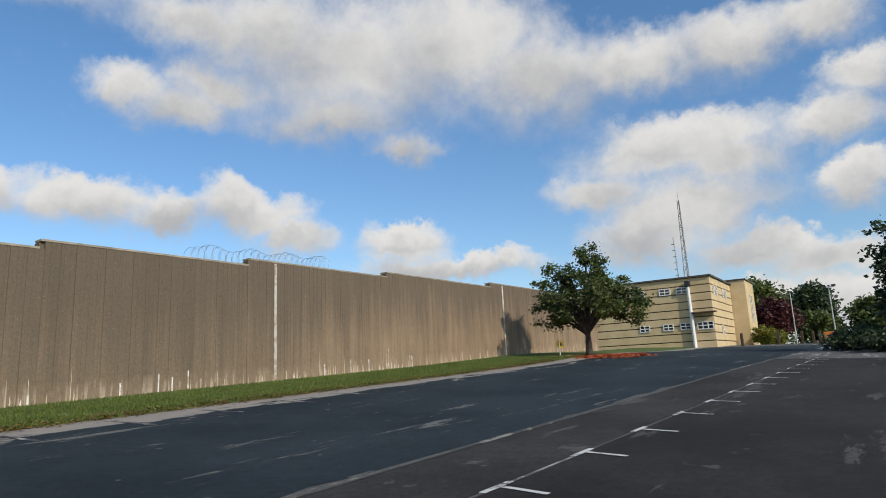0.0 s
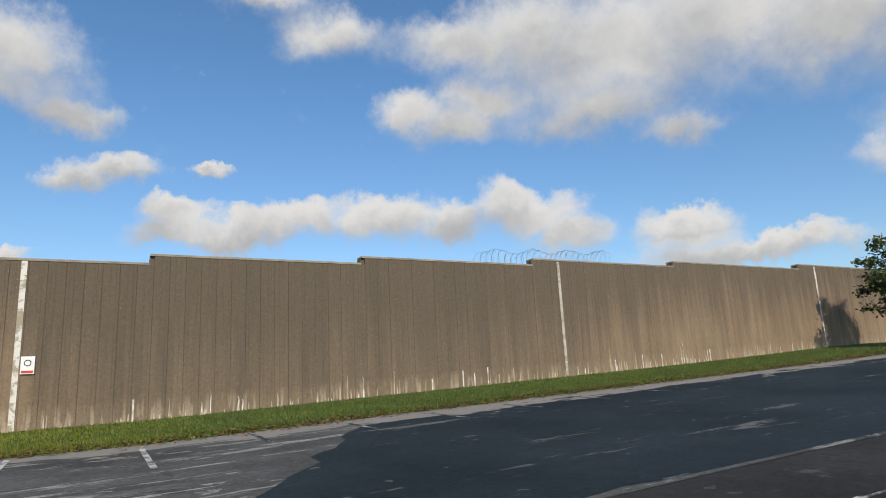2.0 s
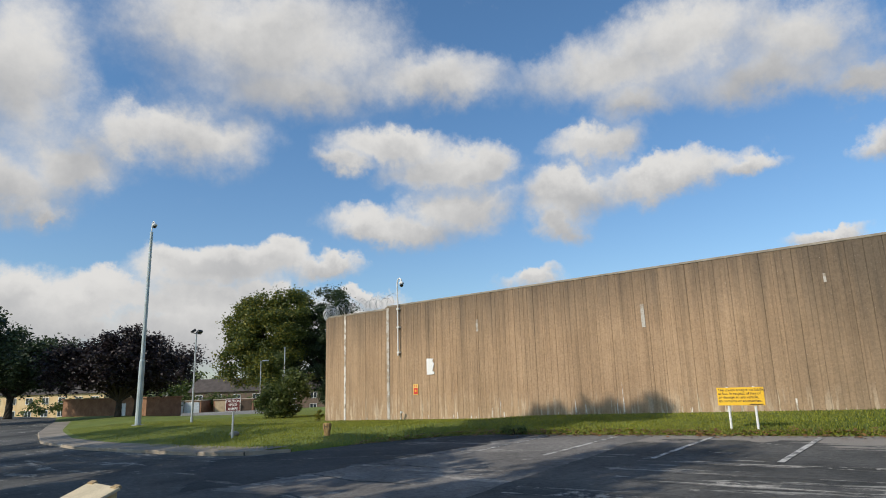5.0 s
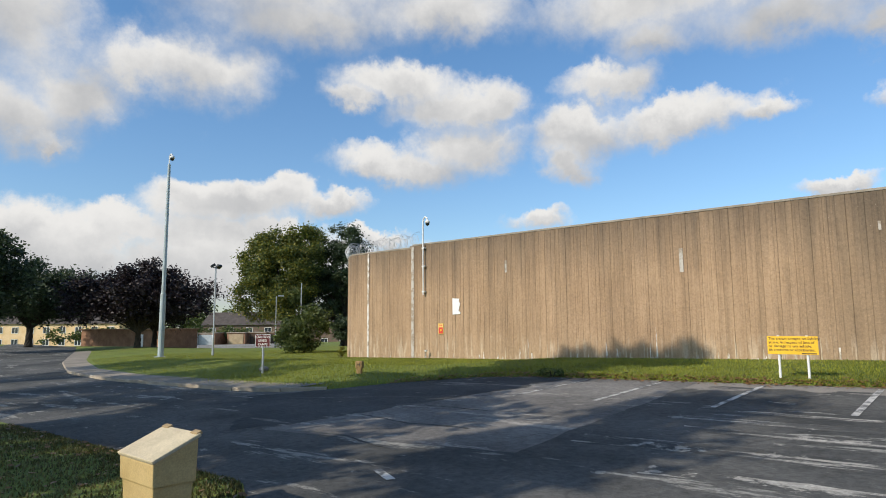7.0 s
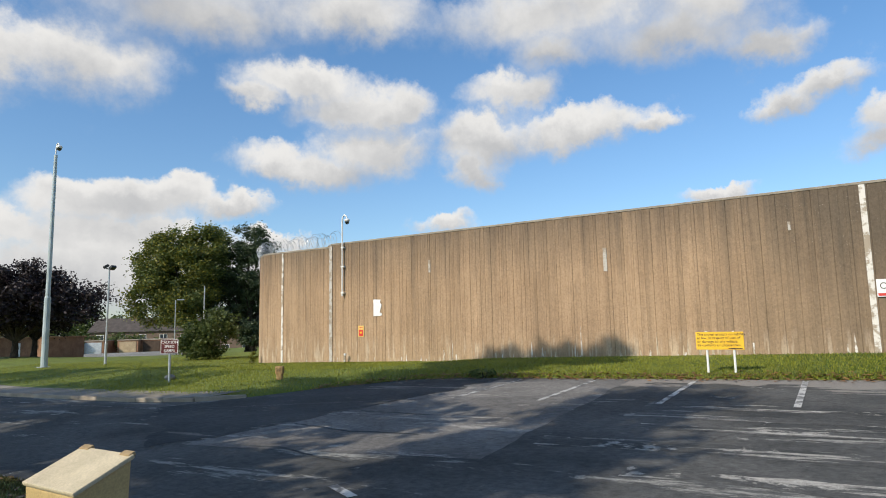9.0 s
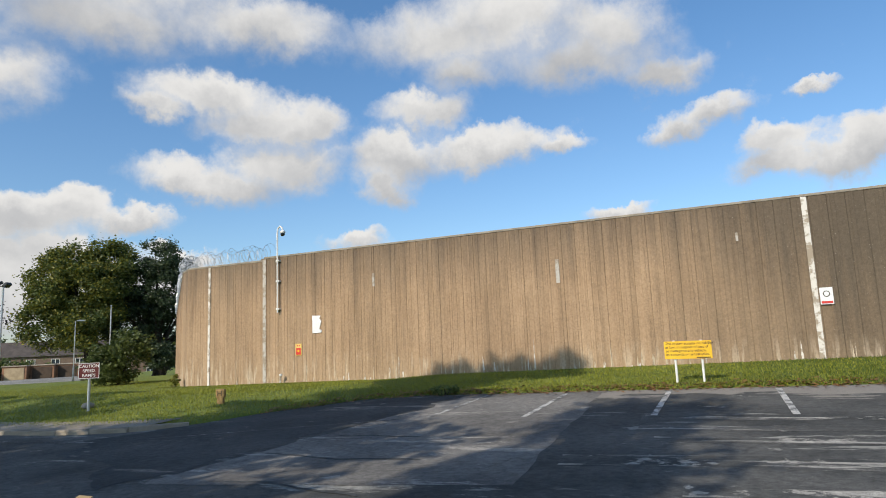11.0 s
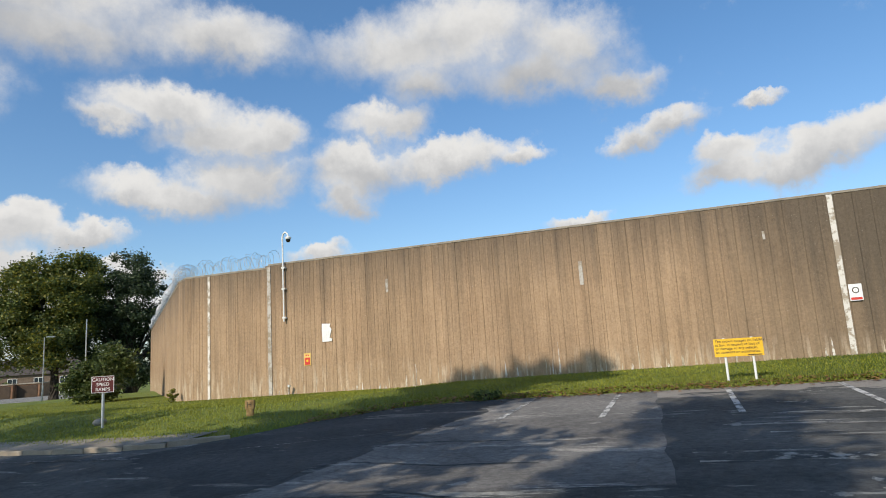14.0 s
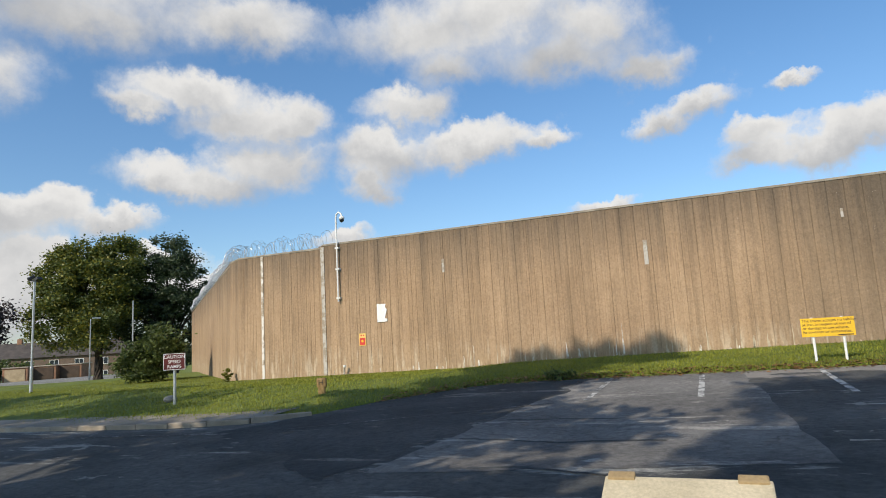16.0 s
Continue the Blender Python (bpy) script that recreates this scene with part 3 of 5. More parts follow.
road_rows = list(np.arange(-95, -20, 1.5)) + list(np.arange(-20, -12, 0.25)) + list(np.arange(-12, 64, 1.0))
road = sheet("road", road_rows, lambda y: list(np.linspace(edge(y) - 0.3, edge(y) + 8 if y < -46 else 18.0, 110)), gz, M_ROAD)
tagged(road, "worn blue-grey asphalt of the road and car park", "road", kind="structure")


def overlay(name, mat_, label, corners, lift, parent=road, ragged=0.12, steps=50):
    """A patch of other surfacing, four corners in plan, with ragged sides, a little proud of the road."""
    (ax, ay), (bx, by), (cx, cy), (dx, dy) = corners
    verts, faces = [], []
    for j in range(steps + 1):
        v = j / steps
        lx, ly, rx_, ry_ = ax + (dx - ax) * v, ay + (dy - ay) * v, bx + (cx - bx) * v, by + (cy - by) * v
        for i in range(25):
            u = i / 24
            x, y = lx + (rx_ - lx) * u, ly + (ry_ - ly) * u
            w1, w2 = noise.noise_vector((x * 0.9, y * 0.9, ax)), noise.noise_vector((x * 3.7, y * 3.7, ay))
            x, y = x + ragged * (1.5 * w1.x + 0.3 * w2.x), y + ragged * (1.5 * w1.y + 0.3 * w2.y)
            verts.append((x, y, gz(x, y) + lift))
    for j in range(steps):
        for i in range(24):
            a = j * 25 + i
            faces.append((a, a + 1, a + 26, a + 25))
    return tagged(grid_mesh(name, verts, faces, mat_, parent), label)


# bays on the camera's side, newer and blacker, behind a bare joint line
overlay("asphalt_patch", M_BAY, "blackish newer asphalt of the parking bays", [(-5.55, 0.6), (17.5, 0.6), (17.5, 31.0), (-5.55, 31.0)], 0.009, ragged=0.05, steps=60)
overlay("asphalt_patch", M_LANE, "dark blue-grey asphalt lane, darkened further for dimmer light", [(-15.9, 5.2), (-5.72, -1.0), (-5.72, 56.0), (-15.9, 56.0)], 0.005, ragged=0.22, steps=90)
overlay("asphalt_patch", M_WORN_BAY, "dark grey strip beside the parking bays", [(-5.56, 0.8), (-4.02, 0.8), (-4.02, 30.0), (-5.56, 30.0)], 0.0105, ragged=0.03, steps=60)
overlay("asphalt_joint", M_ROAD, "pale bare joint in the asphalt", [(-5.70, 0.8), (-5.58, 0.8), (-5.58, 30.0), (-5.70, 30.0)], 0.012, ragged=0.015, steps=90)
overlay("asphalt_joint", M_ROAD, "thin grey joint in the asphalt", [(-3.99, 2.0), (-3.94, 2.0), (-3.94, 30.0), (-3.99, 30.0)], 0.013, ragged=0.006, steps=60)
overlay("asphalt_patch", M_PATCH, "bleached grey asphalt repair", [(-15.7, -11.6), (-15.7, -8.3), (-7.2, -7.7), (-6.6, -12.6)], 0.004, ragged=0.08)
overlay("asphalt_patch", M_DARK, "blacker asphalt in front of the verge", [(-15.4, -16.0), (-15.4, -11.7), (-6.2, -12.8), (-9.2, -17.5)], 0.0055, ragged=0.3)


def stripe(name, p, q, width, mat_, lift=0.010, steps=10):
    p, q = Vector((*p, 0)), Vector((*q, 0))
    side = Vector((-(q - p).y, (q - p).x, 0)).normalized() * width / 2
    verts, faces = [], []
    for j in range(steps + 1):
        c = p.lerp(q, j / steps)
        for s in (-1, 1):
            v = c + side * s
            verts.append((v.x, v.y, gz(v.x, v.y) + lift))
    faces = [(2 * j, 2 * j + 1, 2 * j + 3, 2 * j + 2) for j in range(steps)]
    return grid_mesh(name, verts, faces, mat_, road)


for y0 in (-11.1, -9.1, -6.78, -4.62, -2.57, -0.25, 2.0, 4.2, 6.4, 8.6, 10.8, 13.0):
    stripe("bay_line", (-15.6 if y0 < 3 else -15.1, y0), (-12.0 if y0 < 1 else -13.4, y0 + 0.05), 0.11, M_LINE if y0 < 1 else M_LINE_OLD)
for k in range(13):
    y0 = 4.96 + 2.08 * k
    stripe("bay_mark", (-3.97, y0 - 0.34), (-3.97, y0 + 0.24), 0.08, M_TMARK, 0.016, 3)
    stripe("bay_mark", (-3.92, y0 - 0.03), (-3.36, y0 - 0.09), 0.08, M_TMARK, 0.019, 3)
for x0, w0, ya, yb in ((-7.3, 0.5, -6.0, 1.0), (-8.6, 0.6, -7.5, 1.2), (-9.9, 0.35, -6.5, 1.0), (-10.8, 0.5, -6.8, 0.8), (-11.7, 0.25, -7.0, 1.0)):
    overlay("scuff_band", M_FAINT, "band of pale tyre-scuffed stone", [(x0 - w0 / 2, ya), (x0 + w0 / 2, ya), (x0 + w0 / 2 + 0.2, yb), (x0 - w0 / 2 + 0.2, yb)], 0.003, ragged=0.12, steps=50)
stripe("road_line", (-9.6, -16.0), (-11.8, -11.6), 0.07, M_LINE_OLD)
stripe("road_mark", (-5.6, -8.6), (-5.35, -8.1), 0.11, M_LINE)
stripe("road_line", (-9.0, -27.0), (-9.2, -17.0), 0.07, M_LINE_OLD)

for x0, ya, yb in ((-10.2, -12.0, -10.2), (-8.5, -12.2, -9.4), (-6.9, -11.4, -9.2)):
    overlay("tar_seam", M_DARK, "dark tar seam across the bleached repair", [(x0 - 0.03, ya), (x0 + 0.03, ya), (x0 + 0.28, yb), (x0 + 0.22, yb)], 0.0085, ragged=0.14, steps=50)

# ---- verges, kerb, footway ----
verge_rows = list(np.arange(-95, -20, 1.5)) + list(np.arange(-20, -12, 0.25)) + list(np.arange(-12, 62, 1.0))
offs = [-0.04, 0.02, 0.12, 0.3, 0.6, 1.0, 1.6, 2.4, 3.4, 4.4, 5.4, 6.6, 9, 13, 20, 32, 50, 70]
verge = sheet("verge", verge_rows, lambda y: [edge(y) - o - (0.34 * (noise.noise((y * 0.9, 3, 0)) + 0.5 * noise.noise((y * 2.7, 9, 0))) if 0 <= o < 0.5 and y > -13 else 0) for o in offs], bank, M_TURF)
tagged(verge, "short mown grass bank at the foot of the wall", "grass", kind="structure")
near_rows = list(np.arange(-60, -12, 2.0)) + list(np.arange(-12, -7.8, 0.2))
near_verge = sheet("verge", near_rows, lambda y: [near_edge(y) + o for o in (-0.03, 0.05, 0.2, 0.5, 1, 2, 4, 8, 16, 40)], lambda x, y: gz(x, y) + 0.02 + 0.05 * min(max(x - near_edge(y), 0) / 0.4, 1), M_TURF)
tagged(near_verge, "rough grass verge under the trees", "grass", kind="structure")

footway = sheet("footway", [y for y in road_rows if -60 < y < -17.0], lambda y: [edge(y) - o for o in (-0.02, 0.5, 0.9, 1.25)], lambda x, y: gz(x, y) + 0.104, M_PATH)
tagged(footway, "pale worn asphalt footway along the kerb", "pavement", kind="structure")
kerb = thing("kerb", pose(0, 0, 0), "row of worn concrete kerb stones", "kerb", kind="structure")
kerb_mesh = None
yk = -16.6
while yk > -45:
    a, b_ = Vector((edge(yk), yk, gz(edge(yk), yk))), Vector((edge(yk - 0.9), yk - 0.9, gz(edge(yk - 0.9), yk - 0.9)))
    if kerb_mesh is None:
        k0 = part("kerb_stone", boxed((0, 0, 0.0), (0.14, 0.90, 0.30), 0.02), M_KERB, kerb)
        kerb_mesh = k0.data
    else:
        k0 = new("kerb_stone", kerb_mesh)
        k0.parent = kerb
    d = b_ - a
    k0.matrix_basis = Matrix.Translation((a + b_) / 2 + Vector((0, 0, -0.05))) @ pose(0, 0, 0, 0, 0, math.degrees(math.atan2(-d.x, d.y))) @ Matrix.Diagonal((1, d.length / 0.91, 1, 1))
    yk -= 0.9

# ---- the wall ----
WALL_X = -21.3
SECTIONS = [(-27.4, -23.1, 5.28), (-23.1, 0.07, 5.395), (0.07, 6.96, 5.68), (6.96, 14.52, 5.93), (14.52, 22.76, 6.19), (22.76, 32.48, 6.42), (32.48, 48.4, 6.68)]
wall = thing("wall_prison", pose(0, 0, 0), "high brown weathered concrete perimeter wall with vertical joints", "wall", kind="structure")
PANEL_W = 0.46


def panel_mesh(variant):
    bm = bmesh.new()
    w, h, d = PANEL_W - 0.004, 6.3, 0.10
    # plan profile of one rib: chamfered arrises and a shallow return groove
    g, k = ((0.09, 0.27), (0.15, 0.30), (0.20, 0.36), (0.07, 0.19), (0.24, 0.33))[variant]
    prof = [(-d, -w / 2), (-0.007, -w / 2), (0, -w / 2 + 0.008), (0, -w / 2 + g), (-0.004, -w / 2 + g + 0.004), (-0.004, -w / 2 + g + 0.012), (0.004, -w / 2 + g + 0.022),
            (0.004, -w / 2 + k), (-0.005, -w / 2 + k + 0.004), (-0.005, -w / 2 + k + 0.011), (-0.001, -w / 2 + k + 0.016), (-0.001, w / 2 - 0.008), (-0.008, w / 2), (-d, w / 2)]
    top, low = [bm.verts.new((x, y, 0)) for x, y in prof], [bm.verts.new((x, y, -h)) for x, y in prof]
    n = len(prof)
    for i in range(n):
        bm.faces.new((top[i], top[(i + 1) % n], low[(i + 1) % n], low[i]))
    bm.faces.new(top), bm.faces.new(low)
    return bm


panel_kinds = []


def panel(at, k):
    if len(panel_kinds) <= k:
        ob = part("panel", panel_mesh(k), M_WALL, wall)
        panel_kinds.append(ob.data)
    else:
        ob = new("panel", panel_kinds[k])
        ob.parent = wall
    ob.matrix_basis = at


for k in range(5):
    panel(pose(WALL_X, -27.4 + PANEL_W * (k + 0.5), 5.27), k)
rnd = random.Random(5)
y0 = -27.4 + 5 * PANEL_W
while y0 < 48.2:
    yc = y0 + PANEL_W / 2
    zt = [z for a, b_, z in SECTIONS if a <= yc < b_][0]
    panel(pose(WALL_X + rnd.uniform(-0.005, 0.005), yc, zt - 0.01, 0, 0, rnd.uniform(-0.5, 0.5)), rnd.randrange(5))
    y0 += PANEL_W
for a, b_, z in SECTIONS:
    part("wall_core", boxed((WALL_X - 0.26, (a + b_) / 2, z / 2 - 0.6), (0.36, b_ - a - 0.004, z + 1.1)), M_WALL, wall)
    part("coping", boxed((WALL_X - 0.215, (a + b_) / 2 + 0.003, z + 0.012), (0.47, b_ - a - 0.012, 0.075), 0.012), M_COPING, wall, "pale weathered coping")
# the corner turns back in short flats
turns = [Vector((-21.3, -27.4)), Vector((-22.0, -28.5)), Vector((-44.5, -53.4))]
for p, q in zip(turns, turns[1:]):
    d = q - p
    ang = math.degrees(math.atan2(d.y, d.x)) + 90
    n = max(1, round(d.length / PANEL_W))
    for i in range(n):
        c = p + d * ((i + 0.5) / n)
        panel(pose(c.x, c.y, 5.27 - 0.004 * i, 0, 0, ang) @ pose(rnd.uniform(-0.005, 0.005), 0, 0), rnd.randrange(5))
    c = (p + q) / 2
    nrm = Vector((d.y, -d.x)).normalized()
    nrm = nrm if nrm.x < 0 else -nrm
    part("wall_core", boxed((0, 0, 0), (0.36, d.length, 6.2), 0, None), M_WALL, wall).matrix_basis = pose(c.x + 0, c.y, 2.05, 0, 0, ang) @ pose(-0.27, 0, 0)
    part("coping", boxed((0, 0, 0), (0.47, d.length, 0.075), 0.012), M_COPING, wall, "pale weathered coping").matrix_basis = pose(c.x, c.y, 5.28 - 0.002 * n, 0, 0, ang) @ pose(-0.215, 0, 0)
# sealed joints
for y, z, w, m in ((-3.14, 5.36, 0.15, M_STRIP), (15.82, 6.13, 0.13, M_STRIP_OLD), (33.85, 6.62, 0.13, M_STRIP), (-26.12, 5.24, 0.12, M_STRIP), (-23.07, 5.34, 0.17, M_STRIP_OLD)):
    zb = bank(WALL_X, y) - 0.1
    part("joint_strip", boxed((WALL_X + 0.016, y, (z + zb) / 2), (0.02, w, z - zb), 0.004), m, wall, "white sealed joint strip" if m is M_STRIP else "greyish sealed joint strip")
for y, zt, h, w in ((-10.57, 4.2, 0.8, 0.13), (-17.77, 4.32, 0.5, 0.10), (-5.0, 4.5, 0.25, 0.07)):
    part("patch_strip", boxed((WALL_X + 0.014, y, zt - h / 2), (0.012, w, h), 0.004), M_STRIP_OLD, wall, "pale mortar patch")
for y, h in ((-6.2, 0.5), (-12.9, 0.3), (-16.6, 0.35), (-19.2, 0.3), (-0.2, 0.9), (9.6, 0.6), (10.9, 0.9), (11.4, 0.7), (12.0, 0.95), (12.5, 0.5), (18.5, 0.7), (20.1, 0.9), (21.3, 0.8), (24.5, 0.8)):
    zb = bank(WALL_X, y)
    part("lime_streak", boxed((WALL_X + 0.010, y, zb + h * 0.35), (0.010, 0.05, h * 0.7), 0.004), M_STRIP, wall, "white lime streak")

streak_rng = random.Random(19)
streak_kinds = []
for k in range(6):
    # a tapering run of lime, one metre long and one wide, narrowed to a wandering point
    bm = bmesh.new()
    rows = []
    for i in range(7):
        u = i / 6
        c, w = 0.28 * streak_rng.uniform(-1, 1) * u, 0.5 * (1 - u ** 1.5) * streak_rng.uniform(0.7, 1.1) + 0.05
        rows.append([bm.verts.new((d, c + e * w, u)) for d, e in ((0, -1), (0.012, -0.7), (0.012, 0.7), (0, 1))])
    for a, b_ in zip(rows, rows[1:]):
        for e in range(3):
            bm.faces.new((a[e], a[e + 1], b_[e + 1], b_[e]))
    bm.faces.new(rows[-1]), bm.faces.new(rows[0][::-1])
    ob = part("lime_streak", bm, M_LIME if k % 3 else M_STRIP, wall)
    ob.matrix_basis = pose(WALL_X - 0.002, -13 + 5.3 * k, bank(WALL_X, -13 + 5.3 * k) - 0.05) @ Matrix.Diagonal((1, 0.06, 0.4, 1))
    streak_kinds.append(ob.data)
centre = 0.0
for i in range(230):
    if i % 6 == 0:
        centre = streak_rng.uniform(-25, 33)
    y = centre + streak_rng.gauss(0, 0.9)
    h = min(1.1, 0.09 + streak_rng.expovariate(4.2))
    ob = new("lime_streak", streak_kinds[streak_rng.choice((0, 1, 1, 2, 2, 3, 4, 5))])
    ob.parent = wall
    ob.matrix_basis = pose(WALL_X - 0.002, y, bank(WALL_X, y) - 0.05) @ Matrix.Diagonal((1, streak_rng.uniform(0.03, 0.085), h, 1))


def razor_wire(pts, radius, turns_per_m, label, seed):
    """Coils of tape wire along a line of points, slumping a little."""
    r = random.Random(seed)
    cu = bpy.data.curves.new("razor_wire", "CURVE")
    cu.dimensions, cu.bevel_depth, cu.bevel_resolution = "3D", 0.0065, 0
    pts = [Vector(p) for p in pts]
    for p, q in zip(pts, pts[1:]):
        d = q - p
        side = Vector((-d.y, d.x, 0)).normalized()
        n = int(d.length * turns_per_m * 14)
        sp = cu.splines.new("POLY")
        sp.points.add(n)
        for i in range(n + 1):
            u = i / n
            a = 2 * math.pi * i / 14
            rr = radius * (1 + 0.16 * math.sin(u * 23 + seed) + 0.05 * r.uniform(-1, 1))
            c = p + d * u + d.normalized() * 0.10 * math.sin(a * 0.5 + seed)
            v = c + side * rr * math.cos(a) + Vector((0, 0, rr * math.sin(a) + rr * 0.9))
            sp.points[i].co = (*v, 1)
    tmp = new("tmp_wire", cu)
    me = bpy.data.meshes.new_from_object(tmp)
    bpy.data.objects.remove(tmp)
    me.materials.clear()
    me.materials.append(M_WIRE)
    return tagged(new("razor_wire", me), label, "razor wire")


razor_wire([(-21.55, -22.9, 5.34), (-21.55, -27.4, 5.26), (-22.2, -28.4, 5.26), (-44.6, -53.2, 5.15)], 0.34, 5.0, "silver coils of razor wire on the coping at the bend", 2)
razor_wire([(-21.5, -23.4, 5.36), (-21.6, -27.6, 5.28), (-22.3, -28.6, 5.26), (-36.0, -43.8, 5.2)], 0.27, 4.0, "second silver coil of razor wire on the coping", 9)
razor_wire([(-22.4, 12.6, 6.02), (-22.4, 19.6, 6.30)], 0.34, 6.5, "silver coils of razor wire showing above the wall", 5)


# ---- things on and by the wall ----
def dome_camera(parent, top, reach, r=0.10):
    """Swan neck with a hanging dome at its end."""
    x, y, z = top
    pts = [(x, y, z - 0.45), (x, y, z - 0.1), (x, y + reach * 0.12, z + 0.06), (x, y + reach * 0.5, z + 0.14), (x, y + reach * 0.88, z + 0.06), (x, y + reach, z - 0.06)]
    part("swan_neck", tubed(pts, [0.035] * 6, 10), M_WHITE, parent)
    bm = bmesh.new()
    ball(bm, (x, y + reach, z - 0.12), (r, r, r * 0.75))
    part("camera_body", bm, M_WHITE, parent)
    bm = bmesh.new()
    ball(bm, (x, y + reach, z - 0.20), (r * 0.8, r * 0.8, r * 0.85))
    part("camera_dome", bm, M_DOME, parent, "smoked dome")


wall_cam = thing("camera_pole", pose(-21.18, -22.30, 3.06), "white wall-mounted pole with a dome surveillance camera", "camera pole")
part("pole", tubed([(0, 0, 0), (0, 0, 3.1)], [0.032, 0.032], 10), M_WHITE, wall_cam)
dome_camera(wall_cam, (0, 0.0, 3.45), 0.28, 0.12)
for z in (0.15, 1.3, 2.15):
    part("bracket", boxed((-0.06, 0, z), (0.16, 0.16, 0.07), 0.01), M_WHITE, wall_cam)

tall = thing("camera_pole", pose(-17.48, -39.96, bank(-17.48, -39.96)), "tall grey-green steel pole with a dome camera", "camera pole")
part("base", tubed([(0, 0, -0.1), (0, 0, 3.7), (0, 0, 3.8)], [0.17, 0.16, 0.11], 12), M_POLE, tall, "stout lower section")
part("pole", tubed([(0, 0, 3.75), (0, 0, 11.6)], [0.12, 0.085], 12), M_POLE, tall)
dome_camera(tall, (0, 0, 12.1), 0.34, 0.16)
part("base_plate", boxed((0, 0, 0.02), (0.5, 0.5, 0.05), 0.01), M_GALV, tall)

flood = thing("floodlight_pole", pose(-20.8, -40.0, bank(-20.8, -40.0)), "slim grey pole with a pair of floodlights", "lamp post")
part("pole", tubed([(0, 0, -0.1), (0, 0, 1.2), (0, 0, 1.25), (0, 0, 5.5)], [0.075, 0.075, 0.055, 0.05], 10), M_GALV, flood)
part("crossbar", tubed([(-0.3, -0.2, 5.5), (0.3, 0.2, 5.5)], [0.03, 0.03], 8), M_BLACK, flood)
for s in (-1, 1):
    part("floodlight", boxed((0.32 * s, 0.22 * s, 5.62), (0.34, 0.28, 0.16), 0.02, pose(0, 0, 0, 35, 0, 40 + 30 * s)), M_BLACK, flood, "black floodlight head")


def lamp_post(x, y, h, arm, label, z=None):
    t = thing("street_lamp", pose(x, y, bank(x, y) if z is None else z), label, "lamp post")
    part("pole", tubed([(0, 0, -0.1), (0, 0, h * 0.25), (0, 0, h * 0.26), (0, 0, h)], [0.07, 0.07, 0.05, 0.04], 9), M_GALV, t)
    if arm:
        part("lamp_head", boxed((arm * 0.45, -arm * 0.3, h + 0.03), (0.62, 0.2, 0.11), 0.03, pose(0, 0, 0, 0, 0, -35)), M_GALV, t)
    return t


lamp_post(-36.4, -56.3, 5.2, -0.8, "slim grey street lamp with a flat head")
lamp_post(-32.2, -46.5, 5.4, 0, "slim grey pole without a lamp")
lamp_post(-20.5, -88.0, 6.0, -0.8, "far slim street lamp by the bend of the road")

poster = thing("notice_board", pose(-21.27, -20.42, 2.5), "torn white notice on the concrete wall", "notice")
bm = bmesh.new()
out = [(-0.21, -0.35), (0.10, -0.35), (0.23, -0.33), (0.23, -0.24), (0.12, -0.20), (0.17, -0.05), (0.22, 0.12), (0.13, 0.22), (0.18, 0.33), (-0.21, 0.35)]
f = bm.faces.new([bm.verts.new((0, y, z)) for y, z in out])
ex = bmesh.ops.extrude_face_region(bm, geom=[f])
bmesh.ops.translate(bm, vec=(0.012, 0, 0), verts=[v for v in ex["geom"] if isinstance(v, bmesh.types.BMVert)])
part("board", bm, M_PAPER, poster)
part("torn_corner", boxed((0.012, 0.16, -0.31), (0.012, 0.14, 0.05), 0.003), M_PAPER, poster)

redsign = thing("warning_sign", pose(-21.27, -21.32, 1.53), "small yellow and red warning sign on the wall", "sign")
part("plate", boxed((0, 0, 0), (0.012, 0.30, 0.47), 0.003), M_BUFF, redsign, "faded yellow plate")
part("symbol", boxed((0.008, 0, -0.07), (0.006, 0.24, 0.27), 0.002), M_BRED, redsign, "red square")
part("symbol", tubed([(0.010, 0, -0.06), (0.015, 0, -0.06)], [0.05, 0.05], 12), M_YELLOW, redsign, "yellow spot")
for s in (-1, 1):
    part("symbol", boxed((0.008, 0.05 * s, 0.15), (0.006, 0.06, 0.05), 0.002), M_BRED, redsign)

wsign = thing("warning_sign", pose(-21.25, -2.87, 2.44), "small white notice with a red band on the wall", "sign")
part("plate", boxed((0, 0, 0), (0.012, 0.33, 0.48), 0.003), M_PAPER, wsign)
part("band", boxed((0.008, 0, -0.18), (0.006, 0.28, 0.07), 0.002), M_BRED, wsign, "red band")
part("symbol", tubed([(0.008, 0.0, 0.06), (0.012, 0.0, 0.06)], [0.09, 0.09], 14), M_INK, wsign, "black round symbol")
part("symbol", tubed([(0.012, 0.0, 0.06), (0.016, 0.0, 0.06)], [0.065, 0.065], 14), M_PAPER, wsign)

# yellow liability notice on two posts
ys = thing("notice_sign", pose(-16.63, -6.39, bank(-16.63, -6.39)), "yellow liability notice on two white posts in the grass", "sign")
zb = 1.378 - bank(-16.63, -6.39)
part("board", boxed((0, 0, zb - 0.21), (0.02, 1.06, 0.42), 0.004), M_YELLOW, ys, "yellow board")
for s in (-1, 1):
    part("post", tubed([(-0.045, 0.30 * s, -0.2), (-0.045, 0.30 * s, zb + 0.015)], [0.028, 0.028], 10), M_WHITE, ys, "white post")
FACE = Matrix(((0, 0, 1, 0), (1, 0, 0, 0), (0, 1, 0, 0), (0, 0, 0, 1)))      # lettering turned to face +x
for i, line in enumerate(("The crown accepts no liability", "at law, in respect of loss of", "or damage to any vehicle,", "its contents or accessories.")):
    lettering("lettering", line, 0.088, pose(0.0125, -0.50, zb - 0.06 - 0.085 * i) @ FACE, M_INK, ys, "LEFT")
